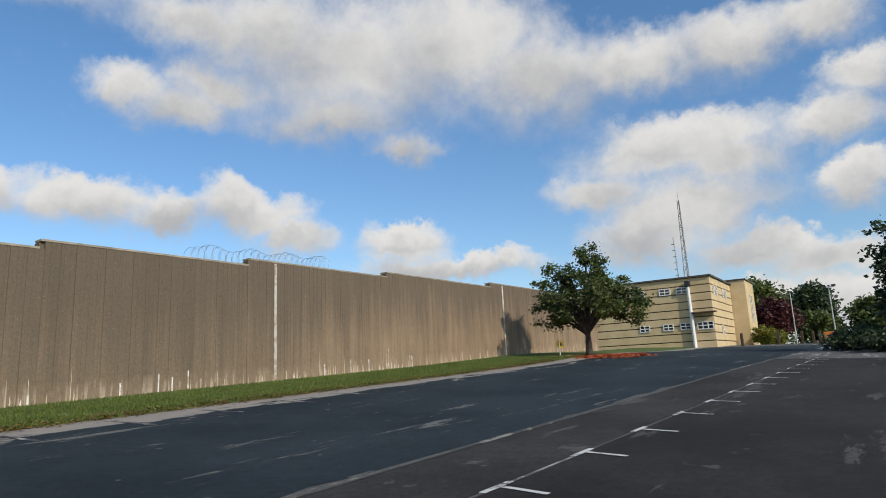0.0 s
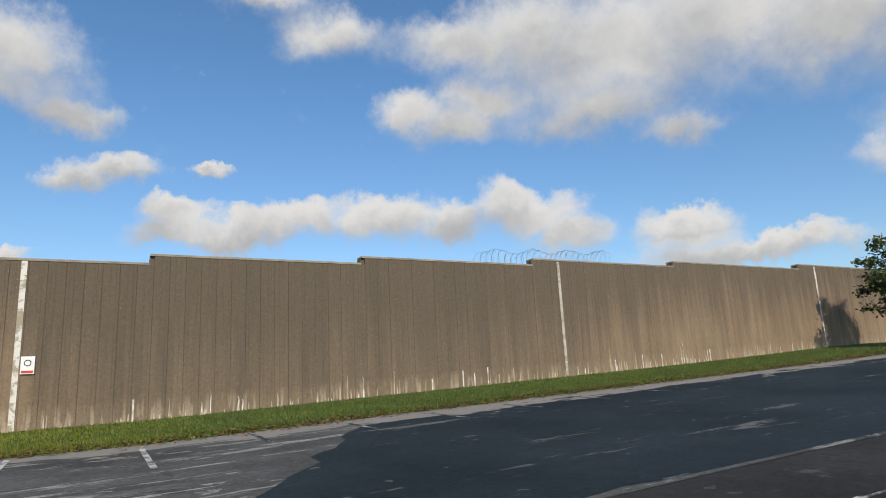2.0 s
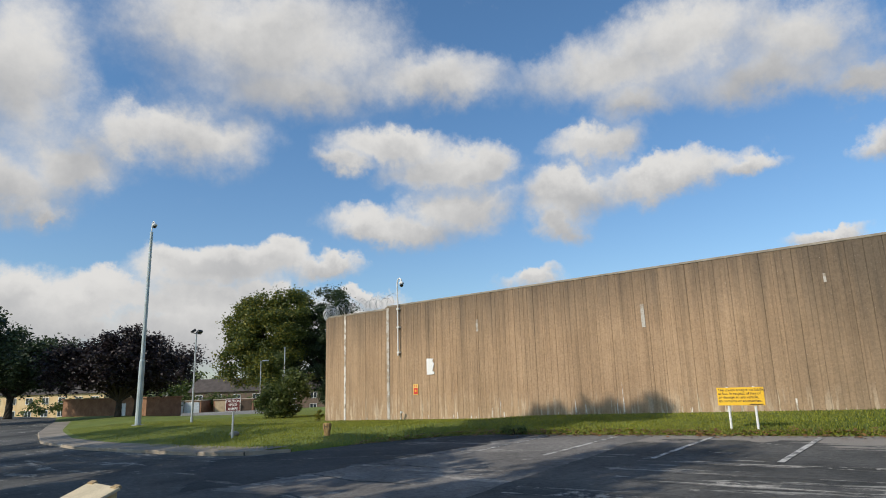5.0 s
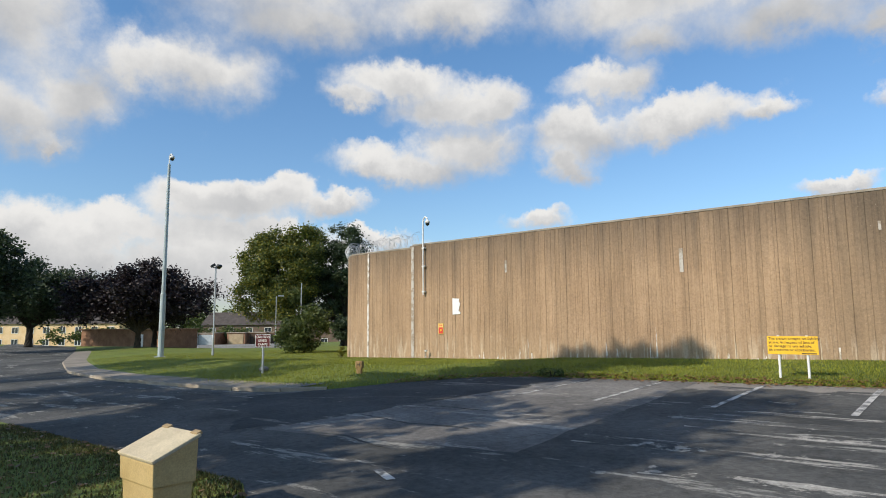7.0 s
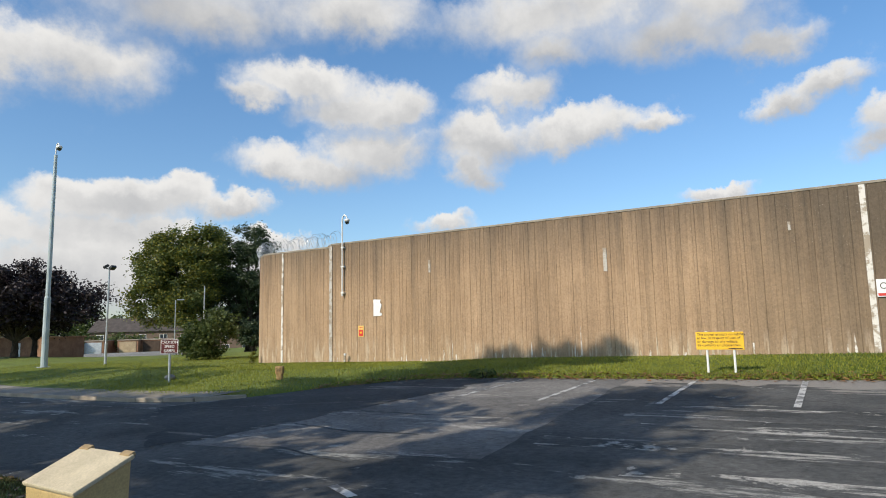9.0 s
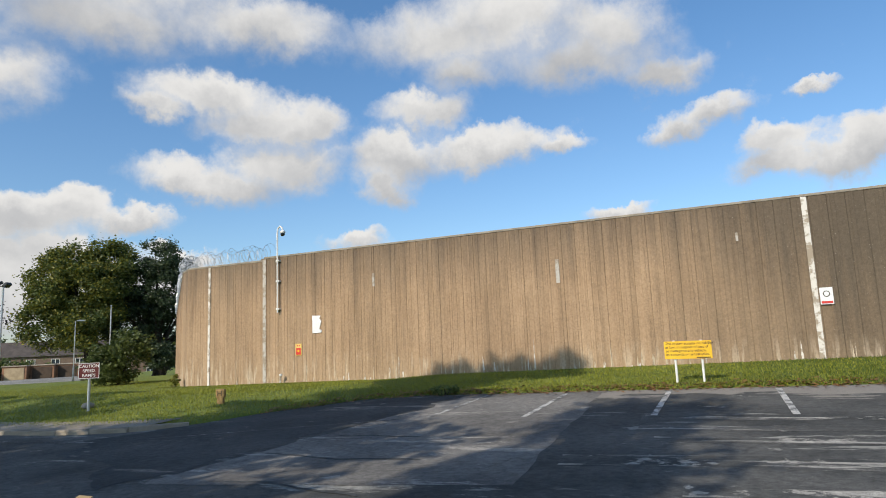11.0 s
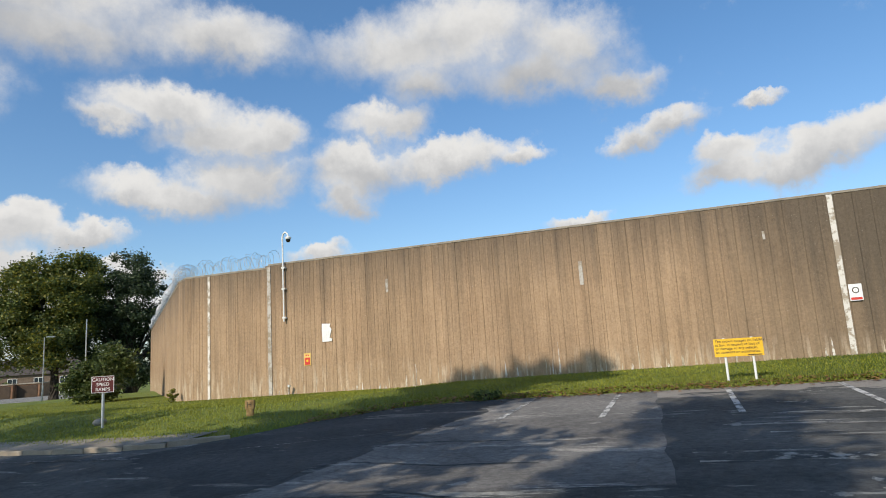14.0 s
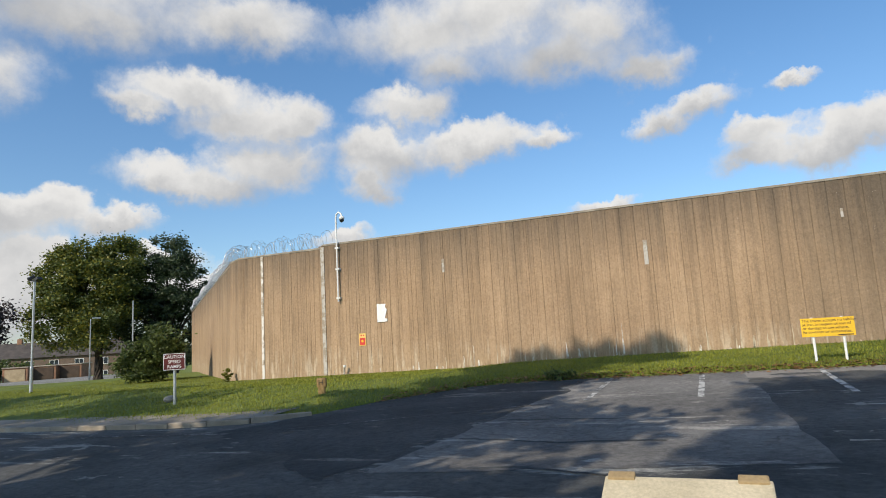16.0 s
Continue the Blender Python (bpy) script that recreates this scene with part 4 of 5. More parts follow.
part("lettering", boxed((0.0125, 0.34, zb - 0.395), (0.003, 0.30, 0.022)), M_INK, ys)

ys2 = thing("notice_sign", pose(-17.3, 33.4, bank(-17.3, 33.4)), "small yellow notice on two posts by the wall", "sign")
part("board", boxed((0, 0, 0.66), (0.02, 0.46, 0.42), 0.004, pose(0, 0, 0, 0, 0, -35)), M_YELLOW, ys2, "yellow board")
for s in (-1, 1):
    part("post", tubed([(-0.03 - 0.08 * s, 0.15 * s, -0.1), (-0.03 - 0.08 * s, 0.15 * s, 0.85)], [0.025, 0.025], 8), M_WHITE, ys2)
part("symbol", boxed((0.018, 0, 0.66), (0.006, 0.2, 0.2), 0.002, pose(0, 0, 0, 0, 0, -35)), M_INK, ys2)

# speed ramp sign
cs = thing("road_sign", pose(-12.7, -22.0, bank(-12.7, -22.0), 0, 0, 32), "red caution speed ramps sign on a grey post", "road sign")
part("post", tubed([(0, 0, -0.2), (0, 0, 1.25)], [0.038, 0.038], 10), M_GALV, cs)
part("plate", boxed((0.045, 0, 1.12), (0.014, 0.56, 0.44), 0.006), M_RED, cs, "dark red plate")
for dy, dz, sy, sz in ((0, 0.207, 0.55, 0.013), (0, -0.207, 0.55, 0.013), (0.269, 0, 0.013, 0.41), (-0.269, 0, 0.013, 0.41)):
    part("border", boxed((0.053, dy, 1.12 + dz), (0.006, sy, sz)), M_LETTER, cs)
for i, line in enumerate(("CAUTION", "SPEED", "RAMPS")):
    lettering("lettering", line, 0.118, pose(0.0545, 0, 1.245 - 0.128 * i) @ FACE, M_LETTER, cs)

# hydrant marker, stone, tap
hyd = thing("hydrant_marker", pose(-13.55, -17.95, bank(-13.55, -17.95) - 0.06, 0, 0, 20), "short stained yellowish concrete hydrant marker in the grass", "marker post")
part("stem", boxed((0, 0, 0.08), (0.13, 0.17, 0.36), 0.03), M_MARKER, hyd)
part("head", boxed((0, 0, 0.33), (0.15, 0.25, 0.24), 0.05), M_MARKER, hyd)
lettering("lettering", "H", 0.2, pose(0.078, 0, 0.33) @ FACE, M_INK, hyd)
bm = bmesh.new()
ball(bm, (0, 0, 0), (0.15, 0.20, 0.10), 3)
for v in bm.verts:
    v.co *= 1 + 0.22 * noise.noise(v.co * 6)
stone = solid("stone", bm, M_STONE, "rounded pale stone lying in the grass", "stone")
stone.matrix_world = pose(-13.2, -22.7, bank(-13.2, -22.7) + 0.08)
tap = thing("standpipe", pose(-21.1, -22.10, bank(-21.1, -22.1)), "short pale standpipe at the foot of the wall", "pipe")
part("pipe", tubed([(0, 0, -0.1), (0, 0, 0.25), (0.03, 0.05, 0.33)], [0.04, 0.04, 0.035], 8), M_STRIP, tap)
part("cap", tubed([(0.03, 0.05, 0.32), (0.03, 0.05, 0.40)], [0.06, 0.055], 8), M_WHITE, tap)

# ---- grit bin ----
gb = thing("grit_bin", pose(-3.02, -8.84, gz(-3.02, -8.8) + 0.025), "sun-bleached yellow plastic grit bin with a sloping lid on the verge", "grit bin")


def tapered(x0, x1, y0, y1, z0, zl, zh, shrink):
    """A box whose top slopes from zl at +x up to zh at -x and whose foot is drawn in."""
    bm = bmesh.new()
    cx, cy = (x0 + x1) / 2, (y0 + y1) / 2
    lo = [bm.verts.new((cx + (x - cx) * shrink, cy + (y - cy) * shrink, z0)) for x, y in ((x0, y0), (x1, y0), (x1, y1), (x0, y1))]
    hi = [bm.verts.new((x, y, zh if x == x0 else zl)) for x, y in ((x0, y0), (x1, y0), (x1, y1), (x0, y1))]
    bm.faces.new(lo), bm.faces.new(hi)
    for i in range(4):
        bm.faces.new((lo[i], lo[(i + 1) % 4], hi[(i + 1) % 4], hi[i]))
    bmesh.ops.bevel(bm, geom=list(bm.edges), offset=0.018, segments=2, affect="EDGES", profile=0.6)
    return bm


part("body", tapered(-0.19, 0.19, -0.33, 0.33, 0.0, 0.40, 0.46, 0.90), M_BIN, gb)
part("hopper", tapered(-0.21, 0.21, -0.355, 0.355, 0.38, 0.60, 0.78, 0.97), M_BIN, gb)
tilt = math.degrees(math.atan2(0.18, 0.42))
part("lid", boxed((0, 0, 0), (0.49, 0.74, 0.035), 0.012), M_LID, gb, "pale bleached lid").matrix_basis = pose(0, 0, 0.708, 0, tilt, 0)
for s in (-1, 1):
    part("hinge", boxed((0, 0, 0), (0.06, 0.13, 0.035), 0.01), M_HINGE, gb, "brown hinge").matrix_basis = pose(-0.215, 0.29 * s, 0.812, 0, tilt, 0)


# ---- trees and shrubs ----
def leaves(rng, centres, radii, per, size, flat=0.55):
    """Small bent quads scattered round clump centres."""
    n = len(centres) * per
    c = np.repeat(np.array(centres), per, axis=0)
    r = np.repeat(np.array(radii), per)[:, None]
    p = c + rng.normal(0, 0.48, (n, 3)) * r * np.array([1, 1, 0.75])
    a, b_ = rng.normal(0, 1, (n, 3)), rng.normal(0, 1, (n, 3))
    a[:, 2] *= flat
    a /= np.linalg.norm(a, axis=1)[:, None]
    b_ -= a * (a * b_).sum(1)[:, None]
    b_ /= np.linalg.norm(b_, axis=1)[:, None]
    s = size * rng.uniform(0.6, 1.3, (n, 1))
    v = np.stack([p - a * s, p + b_ * s * 0.55, p + a * s, p - b_ * s * 0.55], axis=1).reshape(-1, 3)
    f = [(4 * i, 4 * i + 1, 4 * i + 2, 4 * i + 3) for i in range(n)]
    return v, f


def tree(name, x, y, z, height, lobes, trunk_r, fork, mat_, label, seed, clumps=150, per=60, size=0.13, clump_r=0.55, category="tree", extra=None, lean=0.0):
    """lobes: (dx, dy, centre height, radius across, radius up). Clumps fill the lobes' outer part, and limbs reach to them."""
    rng = np.random.default_rng(seed)
    up = fall(x, y)
    lobes = [(l[0], l[1], l[2] + up, l[3], l[4]) for l in lobes]
    t = thing(name, pose(x, y, z), label, category)
    vol = np.array([l[3] ** 2 * l[4] for l in lobes])
    pick = rng.choice(len(lobes), clumps, p=vol / vol.sum())
    centres, radii = [], []
    for k in pick:
        dx, dy, dz, ra, ru = lobes[k]
        d = rng.normal(0, 1, 3)
        d /= np.linalg.norm(d)
        q = rng.uniform(0.25, 1.0) ** 0.5 * rng.uniform(0.82, 1.06)
        centres.append((dx + d[0] * ra * q, dy + d[1] * ra * q, max(fork * 0.8, dz + d[2] * ru * q)))
        radii.append(clump_r * rng.uniform(0.6, 1.35))
    bm = bmesh.new()
    top = Vector((lean, 0, fork))
    tube(bm, [(0, 0, -0.3), (0.02, 0, 0.15), (lean * 0.5, 0.03, fork * 0.5), top], [trunk_r * 1.5, trunk_r * 1.08, trunk_r * 0.9, trunk_r * 0.8], 10)
    for i in range(min(34, clumps)):
        c = Vector(centres[i])
        mid = top.lerp(c, 0.45) + Vector((0, 0, 0.12 * (c - top).length))
        r0 = trunk_r * rng.uniform(0.28, 0.55)
        tube(bm, [top - Vector((0, 0, 0.25)), mid, c], [r0, r0 * 0.55, r0 * 0.12], 6)
    part("trunk", bm, M_BARK, t)
    v, f = leaves(rng, centres, radii, per, size)
    grid_mesh("crown", v, f, mat_, t, False)
    if extra:
        sel = [c for c in centres if extra[1](c)]
        if sel:
            v, f = leaves(rng, sel, [clump_r] * len(sel), max(8, int(per * 0.8)), size)
            grid_mesh("crown", v, f, extra[0], t, False)
    return t


tree("tree", -15.75, 34.0, bank(-15.95, 34.0) - 0.03, 6.6, [(0.2, 0, 3.3, 2.6, 1.7), (0.3, 0.3, 4.9, 1.3, 1.5), (-1.7, -0.4, 4.3, 1.3, 1.4), (2.2, 0.6, 2.6, 1.6, 1.1), (-2.2, 0.2, 2.8, 1.4, 1.1), (1.4, 0.0, 4.2, 1.2, 1.2), (0.0, 0.2, 6.0, 0.7, 0.9), (1.0, 0.3, 5.5, 0.6, 0.8)], 0.21, 1.5, M_LEAF,
     "small round-crowned green tree with a dark trunk in the grass", 11, 200, 80, 0.095, 0.40, extra=(M_LEAF_DARK, lambda c: noise.noise(Vector(c) * 0.8) > 0.1))
# behind the wall's bend
# yellow clumps sit on the +x half, brightening the sunward side by colour
tree("tree", -44.0, -65.0, bank(-44, -65), 14, [(0, 0, 8.3, 4.6, 4.4), (2.6, -2.2, 8.0, 2.6, 3.0), (3.4, -2.4, 5.2, 2.1, 2.8), (-1.5, 1.0, 11.0, 3.0, 2.6), (1.8, -1.2, 10.6, 2.4, 2.2), (1.0, 1.0, 4.6, 3.6, 2.6)], 0.45, 3.0, M_LEAF,
     "large spreading beech, green leaves with yellowing ones brightening its sunward side", 21, 360, 150, 0.145, 0.95, extra=(M_LEAF_YEL, lambda c: c[0] > -2.5 and noise.noise(Vector(c) * 0.35) > -0.22))
tree("tree", -49.5, -61.5, bank(-49, -61), 14, [(0, 0, 8.0, 4.0, 4.8), (0.5, 0, 11.2, 2.8, 2.8), (2.2, -1.5, 5.0, 3.6, 3.2), (-2.8, 1.5, 5.5, 3.2, 3.6)], 0.5, 2.6, M_LEAF_DARK,
     "tall dark green broad tree", 22, 300, 140, 0.14, 0.8)
tree("bush", -26.2, -37.9, bank(-26.2, -37.9), 3.3, [(0, 0, 1.5, 1.75, 1.5), (0.4, -0.6, 1.1, 1.5, 1.0), (-0.3, 0.3, 2.3, 1.1, 0.9)], 0.06, 0.3, M_LEAF,
     "dense rounded green bush on the grass", 23, 150, 60, 0.10, 0.42, "bush")
tree("tree", -24.2, -58.8, bank(-24.2, -58.8), 8, [(0, 0, 4.4, 4.2, 2.7), (2.6, -2.6, 4.2, 3.2, 2.4), (-0.6, 0.4, 5.9, 2.6, 1.9), (-3.0, 2.4, 4.0, 3.0, 2.2)], 0.28, 1.5, M_LEAF_PURPLE,
     "dark purple copper-leaved tree with a low crown", 24, 300, 110, 0.13, 0.8)
tree("tree", -27.0, -61.8, bank(-27.0, -61.8), 8, [(0, 0, 4.4, 3.2, 2.8), (-0.5, -1.0, 6.0, 2.0, 1.4)], 0.25, 1.6, M_LEAF_PURPLE,
     "dark purple copper-leaved tree with an open crown", 25, 150, 90, 0.12, 0.7)
tree("tree", -22.0, -80.0, gz(-22, -80), 9, [(0, 0, 5.6, 5.5, 3.6), (-3.0, 1.5, 5.5, 3.8, 2.8)], 0.4, 2.2, M_LEAF_DARK, "broad dark tree beside the far road", 26, 240, 110, 0.17, 1.0)
tree("tree", -13.5, -66.0, gz(-13.5, -66), 12, [(0, 0, 7.0, 4.6, 4.2), (1.5, 0, 9.2, 3.2, 2.6)], 0.4, 2.6, M_LEAF_DARK, "tall dark tree beside the far road", 27, 240, 110, 0.17, 1.0)
for i, (bx, by) in enumerate(((-46.9, -57.8), (-49.6, -60.6), (-52.0, -59.5))):
    tree("bush", bx, by, bank(bx, by), 3, [(0, 0, 1.3, 1.7, 1.3), (0.4, -0.5, 2.0, 1.2, 0.9)], 0.06, 0.2, M_LEAF_DARK, "dark shrub under the trees past the wall's end", 63 + i, 80, 55, 0.13, 0.5, "bush")
# towards the gatehouse
tree("tree", -0.8, 41.5, gz(-0.8, 41.5) - 0.1, 8, [(1.3, 0, 4.6, 2.4, 3.0), (1.2, 0, 2.4, 2.2, 1.8)], 0.2, 1.2, M_LEAF_DARK, "dark tree at the edge of the car park", 31, 170, 60, 0.17, 0.6)
tree("tree", -13.0, 78.0, gz(-13, 78), 8, [(0, 0, 2.9, 2.4, 2.2)], 0.2, 1.0, M_LEAF_RED, "dark red-leaved tree behind the gatehouse", 32, 120, 55, 0.2, 0.8)
tree("tree", -16.5, 88.0, gz(-16, 88), 11, [(0, 0, 5.0, 3.4, 3.0)], 0.3, 1.8, M_LEAF, "green tree rising behind the gatehouse", 33, 130, 55, 0.28, 1.0)
tree("tree", -13.2, 112.0, gz(-13, 112), 11, [(0, 0, 7.0, 3.6, 2.2), (1.0, 0, 5.2, 3.0, 1.8)], 0.35, 3.6, M_LEAF_DARK, "far dark pine with a flat crown", 34, 130, 55, 0.3, 1.0)
tree("tree", -4.2, 86.0, gz(-4, 86), 8, [(0, 0, 3.0, 2.3, 2.0)], 0.2, 1.2, M_LEAF, "far tree with yellowish-green leaves", 35, 100, 50, 0.26, 0.9)
tree("bush", -9.5, 84.0, gz(-9.5, 84), 4, [(0, 0, 2.0, 2.6, 1.8)], 0.1, 0.4, M_LEAF, "far rounded green bush", 36, 80, 50, 0.22, 0.7, "bush")
tree("bush", -12.0, 66.0, gz(-12, 66), 2, [(0, 0, 0.9, 1.1, 0.9), (0.6, 1.6, 0.7, 1.0, 0.7)], 0.05, 0.2, M_LEAF_YEL, "yellow-green shrub by the gatehouse door", 37, 80, 45, 0.12, 0.35, "bush")
for i, (bx, by) in enumerate(((-3.0, 41.0), (-1.2, 38.0), (1.4, 37.0), (4.2, 36.0), (7.6, 36.5), (11.2, 36.0))):
    tree("bush", bx, by, gz(bx, by), 2, [(0, 0, 0.55, 1.6, 0.6), (0.6, 0.5, 0.75, 1.0, 0.6)], 0.06, 0.2, M_LEAF_DARK, "low dark hedge shrub at the end of the car park", 40 + i, 90, 45, 0.11, 0.4, "bush")
# tall trees behind the walker, whose shadows fall over the tarmac
tree("tree", 5.0, -18.9, gz(5, -18.9), 19, [(0, 0, 11.0, 3.6, 4.0), (0, -0.4, 14.8, 2.2, 1.8), (0.5, -3.8, 9.4, 2.2, 2.4), (-0.4, 3.4, 9.0, 2.2, 2.4), (0.6, 5.6, 6.2, 2.0, 1.7), (1.5, 3.9, 8.0, 2.1, 1.4)], 0.45, 4.0, M_LEAF, "tall leafy tree behind the verge", 51, 200, 50, 0.25, 0.75)
tree("tree", 9.5, -9.7, gz(9.5, -9.7), 16, [(-0.5, -2.2, 11.8, 1.4, 1.4), (-0.5, -3.0, 15.0, 1.3, 1.1), (0, 1.2, 9.4, 0.9, 0.8)], 0.3, 5.0, M_LEAF, "tall leafy tree behind the car park", 52, 80, 40, 0.22, 0.7)
tree("tree", 5.6, -20.5, gz(5.6, -20.5), 20, [(0, 2.7, 18.95, 1.1, 0.9), (0, 0.9, 18.85, 1.4, 0.9), (0, -1.2, 18.6, 1.5, 0.8), (0, 0.6, 17.3, 2.2, 1.2)], 0.4, 9.0, M_LEAF, "tall slim tree behind the verge", 54, 170, 60, 0.25, 0.42)
tree("tree", 8.5, -30.0, gz(8.5, -30.0), 19, [(0, 0, 14, 3.6, 3.2), (0, 4.5, 12.4, 2.4, 1.6)], 0.4, 5.5, M_LEAF, "tall leafy tree behind the verge", 53, 80, 45, 0.25, 0.9)

tree("tree", 6.0, -38.0, gz(6, -38), 18, [(0, 0, 15.4, 2.4, 1.0), (0, 4.2, 16.6, 2.2, 0.9), (1.0, -4.0, 15.0, 2.4, 1.2)], 0.4, 6.0, M_LEAF, "tall leafy tree behind the far verge", 55, 70, 40, 0.25, 0.7)

tree("weed", -15.9, -12.45, bank(-15.9, -12.45), 0.5, [(0, 0, 0.10, 0.40, 0.12)], 0.012, 0.03, M_LEAF, "dark straggling weed at the edge of the grass", 61, 20, 14, 0.05, 0.12, "plant")
tree("weed", -21.1, -27.9, bank(-21.1, -27.9), 0.7, [(0, 0, 0.3, 0.2, 0.35)], 0.012, 0.05, M_LEAF_YEL, "dry weed at the foot of the wall", 62, 12, 25, 0.06, 0.10, "plant")


# ---- gatehouse ----
def window(parent, at, w, h, cols, rows):
    """White framed window; at looks out along local -y."""
    win = part("window", boxed((0, 0.02, 0), (w, 0.05, h)), M_GLASS, parent)
    win.matrix_basis = at
    t = 0.07
    for i in range(cols + 1):
        part("frame", boxed((-w / 2 + w * i / cols, -0.03, 0), (t, 0.06, h + t), 0.008), M_WHITE, win)
    for j in range(rows + 1):
        part("frame", boxed((0, -0.034, -h / 2 + h * j / rows), (w + t, 0.06, t), 0.008), M_WHITE, win)
    return win


gate = thing("gatehouse", pose(0, 0, 0), "two-storey sandstone-coloured flat-roofed gatehouse with dark bands", "building")
GX, GY, GB, GT = -14.2, 57.0, 2.2, 8.5
part("wall", boxed(((GX - 27) / 2 - 0.06, GY + 4.95, (GB + GT) / 2 - 0.3), (12.7, 9.7, GT - GB + 0.4)), M_CLAD_DARK, gate, "dark recessed bands")
course = (GT - GB) / 9
for k in range(9):
    z = GB + course * (k + 0.5)
    part("course", boxed(((GX - 27) / 2, GY + 4.9, z), (12.8, 9.8, course - 0.085), 0.015), M_CLAD, gate)
part("roof", boxed(((GX - 27) / 2, GY + 4.9, GT + 0.05), (13.1, 10.1, 0.16), 0.02), M_ROOF, gate, "dark roof edge")
for x in (-20.4, -18.1, -16.6):
    window(gate, pose(x, GY - 0.02, 7.42), 0.95, 0.52, 2, 2)
for x in (-20.2, -18.1, -16.6):
    window(gate, pose(x, GY - 0.02, 4.25), 0.85, 0.52, 2, 2)
window(gate, pose(-14.95, GY - 0.02, 4.22), 1.3, 0.6, 3, 2)
for y in (58.2, 59.5, 62.5, 63.8):
    window(gate, pose(GX + 0.02, y, 7.35, 0, 0, 90), 0.55, 0.7, 1, 2)
window(gate, pose(GX + 0.02, 60.5, 3.9, 0, 0, 90), 0.6, 0.7, 1, 2)
part("canopy", boxed((-14.9, GY - 0.25, 5.35), (2.0, 0.6, 0.10), 0.01), M_CLAD_DARK, gate, "dark ledge")
# thick white post before the front, carrying a black box
part("white_post", tubed([(-15.95, GY - 0.2, 2.3), (-16.02, GY - 0.2, 7.7)], [0.16, 0.14], 10), M_WHITE, gate, "thick white post")
part("post_head", boxed((-16.02, GY - 0.25, 7.95), (0.45, 0.4, 0.5), 0.05), M_BLACK, gate, "black box on the post")
part("wall", boxed((-16.6, 69.5, 5.45), (7.6, 5.2, 6.9), 0.02), M_CLAD, gate, "plain tall block")
part("roof", boxed((-16.6, 69.5, 8.95), (7.8, 5.4, 0.14), 0.02), M_ROOF, gate, "dark roof edge")
window(gate, pose(-12.78, 69.5, 6.2, 0, 0, 90), 0.8, 2.6, 1, 3)

swing = Matrix.Translation((GX, GY, 0)) @ pose(0, 0, 0, 0, 0, 3) @ Matrix.Translation((-GX, -GY, 0))
gate.matrix_world = swing

mast = thing("lattice_mast", pose(-20.9, 75.0, gz(-20.9, 75)), "slender steel lattice radio mast behind the gatehouse", "mast")
H0, H1 = 0.0, 17.4
for s, c in ((-0.42, -0.26), (0.42, -0.26), (0, 0.46)):
    part("leg", tubed([(s, c, H0), (s * 0.25, c * 0.25, H1)], [0.06, 0.045], 6), M_TOWER, mast)
bm = bmesh.new()
for k in range(26):
    u, v = k / 26, (k + 1) / 26
    f0, f1 = 1 - 0.75 * u, 1 - 0.75 * v
    a, b_ = (-0.42, 0.42) if k % 2 else (0.42, -0.42)
    tube(bm, [(a * f0, -0.2 * f0, H1 * u), (b_ * f1, -0.2 * f1, H1 * v)], [0.032, 0.032], 4)
    tube(bm, [(a * f0, -0.2 * f0, H1 * u), (0, 0.36 * f1, H1 * v)], [0.028, 0.028], 4)
    tube(bm, [(-0.42 * f0, -0.26 * f0, H1 * u), (0.42 * f0, -0.26 * f0, H1 * u)], [0.026, 0.026], 4)
part("bracing", bm, M_TOWER, mast)
part("antenna", tubed([(0, 0, H1), (0, 0, H1 + 1.0)], [0.03, 0.015], 6), M_TOWER, mast)
aer = thing("aerial_pole", pose(-22.2, 75.0, gz(-22.2, 75)), "thin pole carrying stacked dipole aerials", "mast")
part("pole", tubed([(0.5, 0, 0), (0.2, 0, 13.0)], [0.07, 0.05], 6), M_TOWER, aer)
for k in range(6):
    part("dipole", tubed([(0.25 + 0.02 * k - 0.35, 0, 12.2 - 0.75 * k), (0.25 + 0.02 * k + 0.05, 0, 12.2 - 0.75 * k)], [0.045, 0.045], 6), M_TOWER, aer)
lamp_post(-9.9, 70.0, 5.0, 0, "slim pale pole near the gatehouse", gz(-9.9, 70))
yl = thing("floodlight_pole", pose(-6.9, 74.0, gz(-6.9, 74)), "tall slim pole with twin floodlights", "lamp post")
part("pole", tubed([(0, 0, -0.1), (0, 0, 5.6)], [0.08, 0.05], 8), M_GALV, yl)
part("crossbar", tubed([(-0.5, 0, 5.6), (0.5, 0, 5.6)], [0.04, 0.04], 6), M_GALV, yl)
for s in (-1, 1):
    part("floodlight", boxed((0.45 * s, -0.1, 5.72), (0.4, 0.3, 0.18), 0.02), M_BLACK, yl)
b0 = thing("bollard", pose(-12.4, 58.0, gz(-12.4, 58)), "dark square bollard by the road", "bollard", "bollards by the gatehouse")
part("post", boxed((0, 0, 0.5), (0.22, 0.22, 1.2), 0.03), M_CLAD_DARK, b0)
for x, y in ((-10.4, 63.0), (-8.9, 66.0), (-8.0, 66.0), (-6.6, 58.0)):
    copy_thing(b0, pose(x, y, gz(x, y)))
barrier = thing("barrier", pose(-6.9, 68.0, gz(-6.9, 68)), "orange plastic barrier beside the far road", "barrier")
part("panel", boxed((0, 0, 0.75), (0.9, 0.3, 0.5), 0.08), M_ORANGE, barrier)
for s in (-1, 1):
    part("foot", boxed((0.35 * s, 0, 0.27), (0.1, 0.4, 0.6), 0.02), M_ORANGE, barrier)


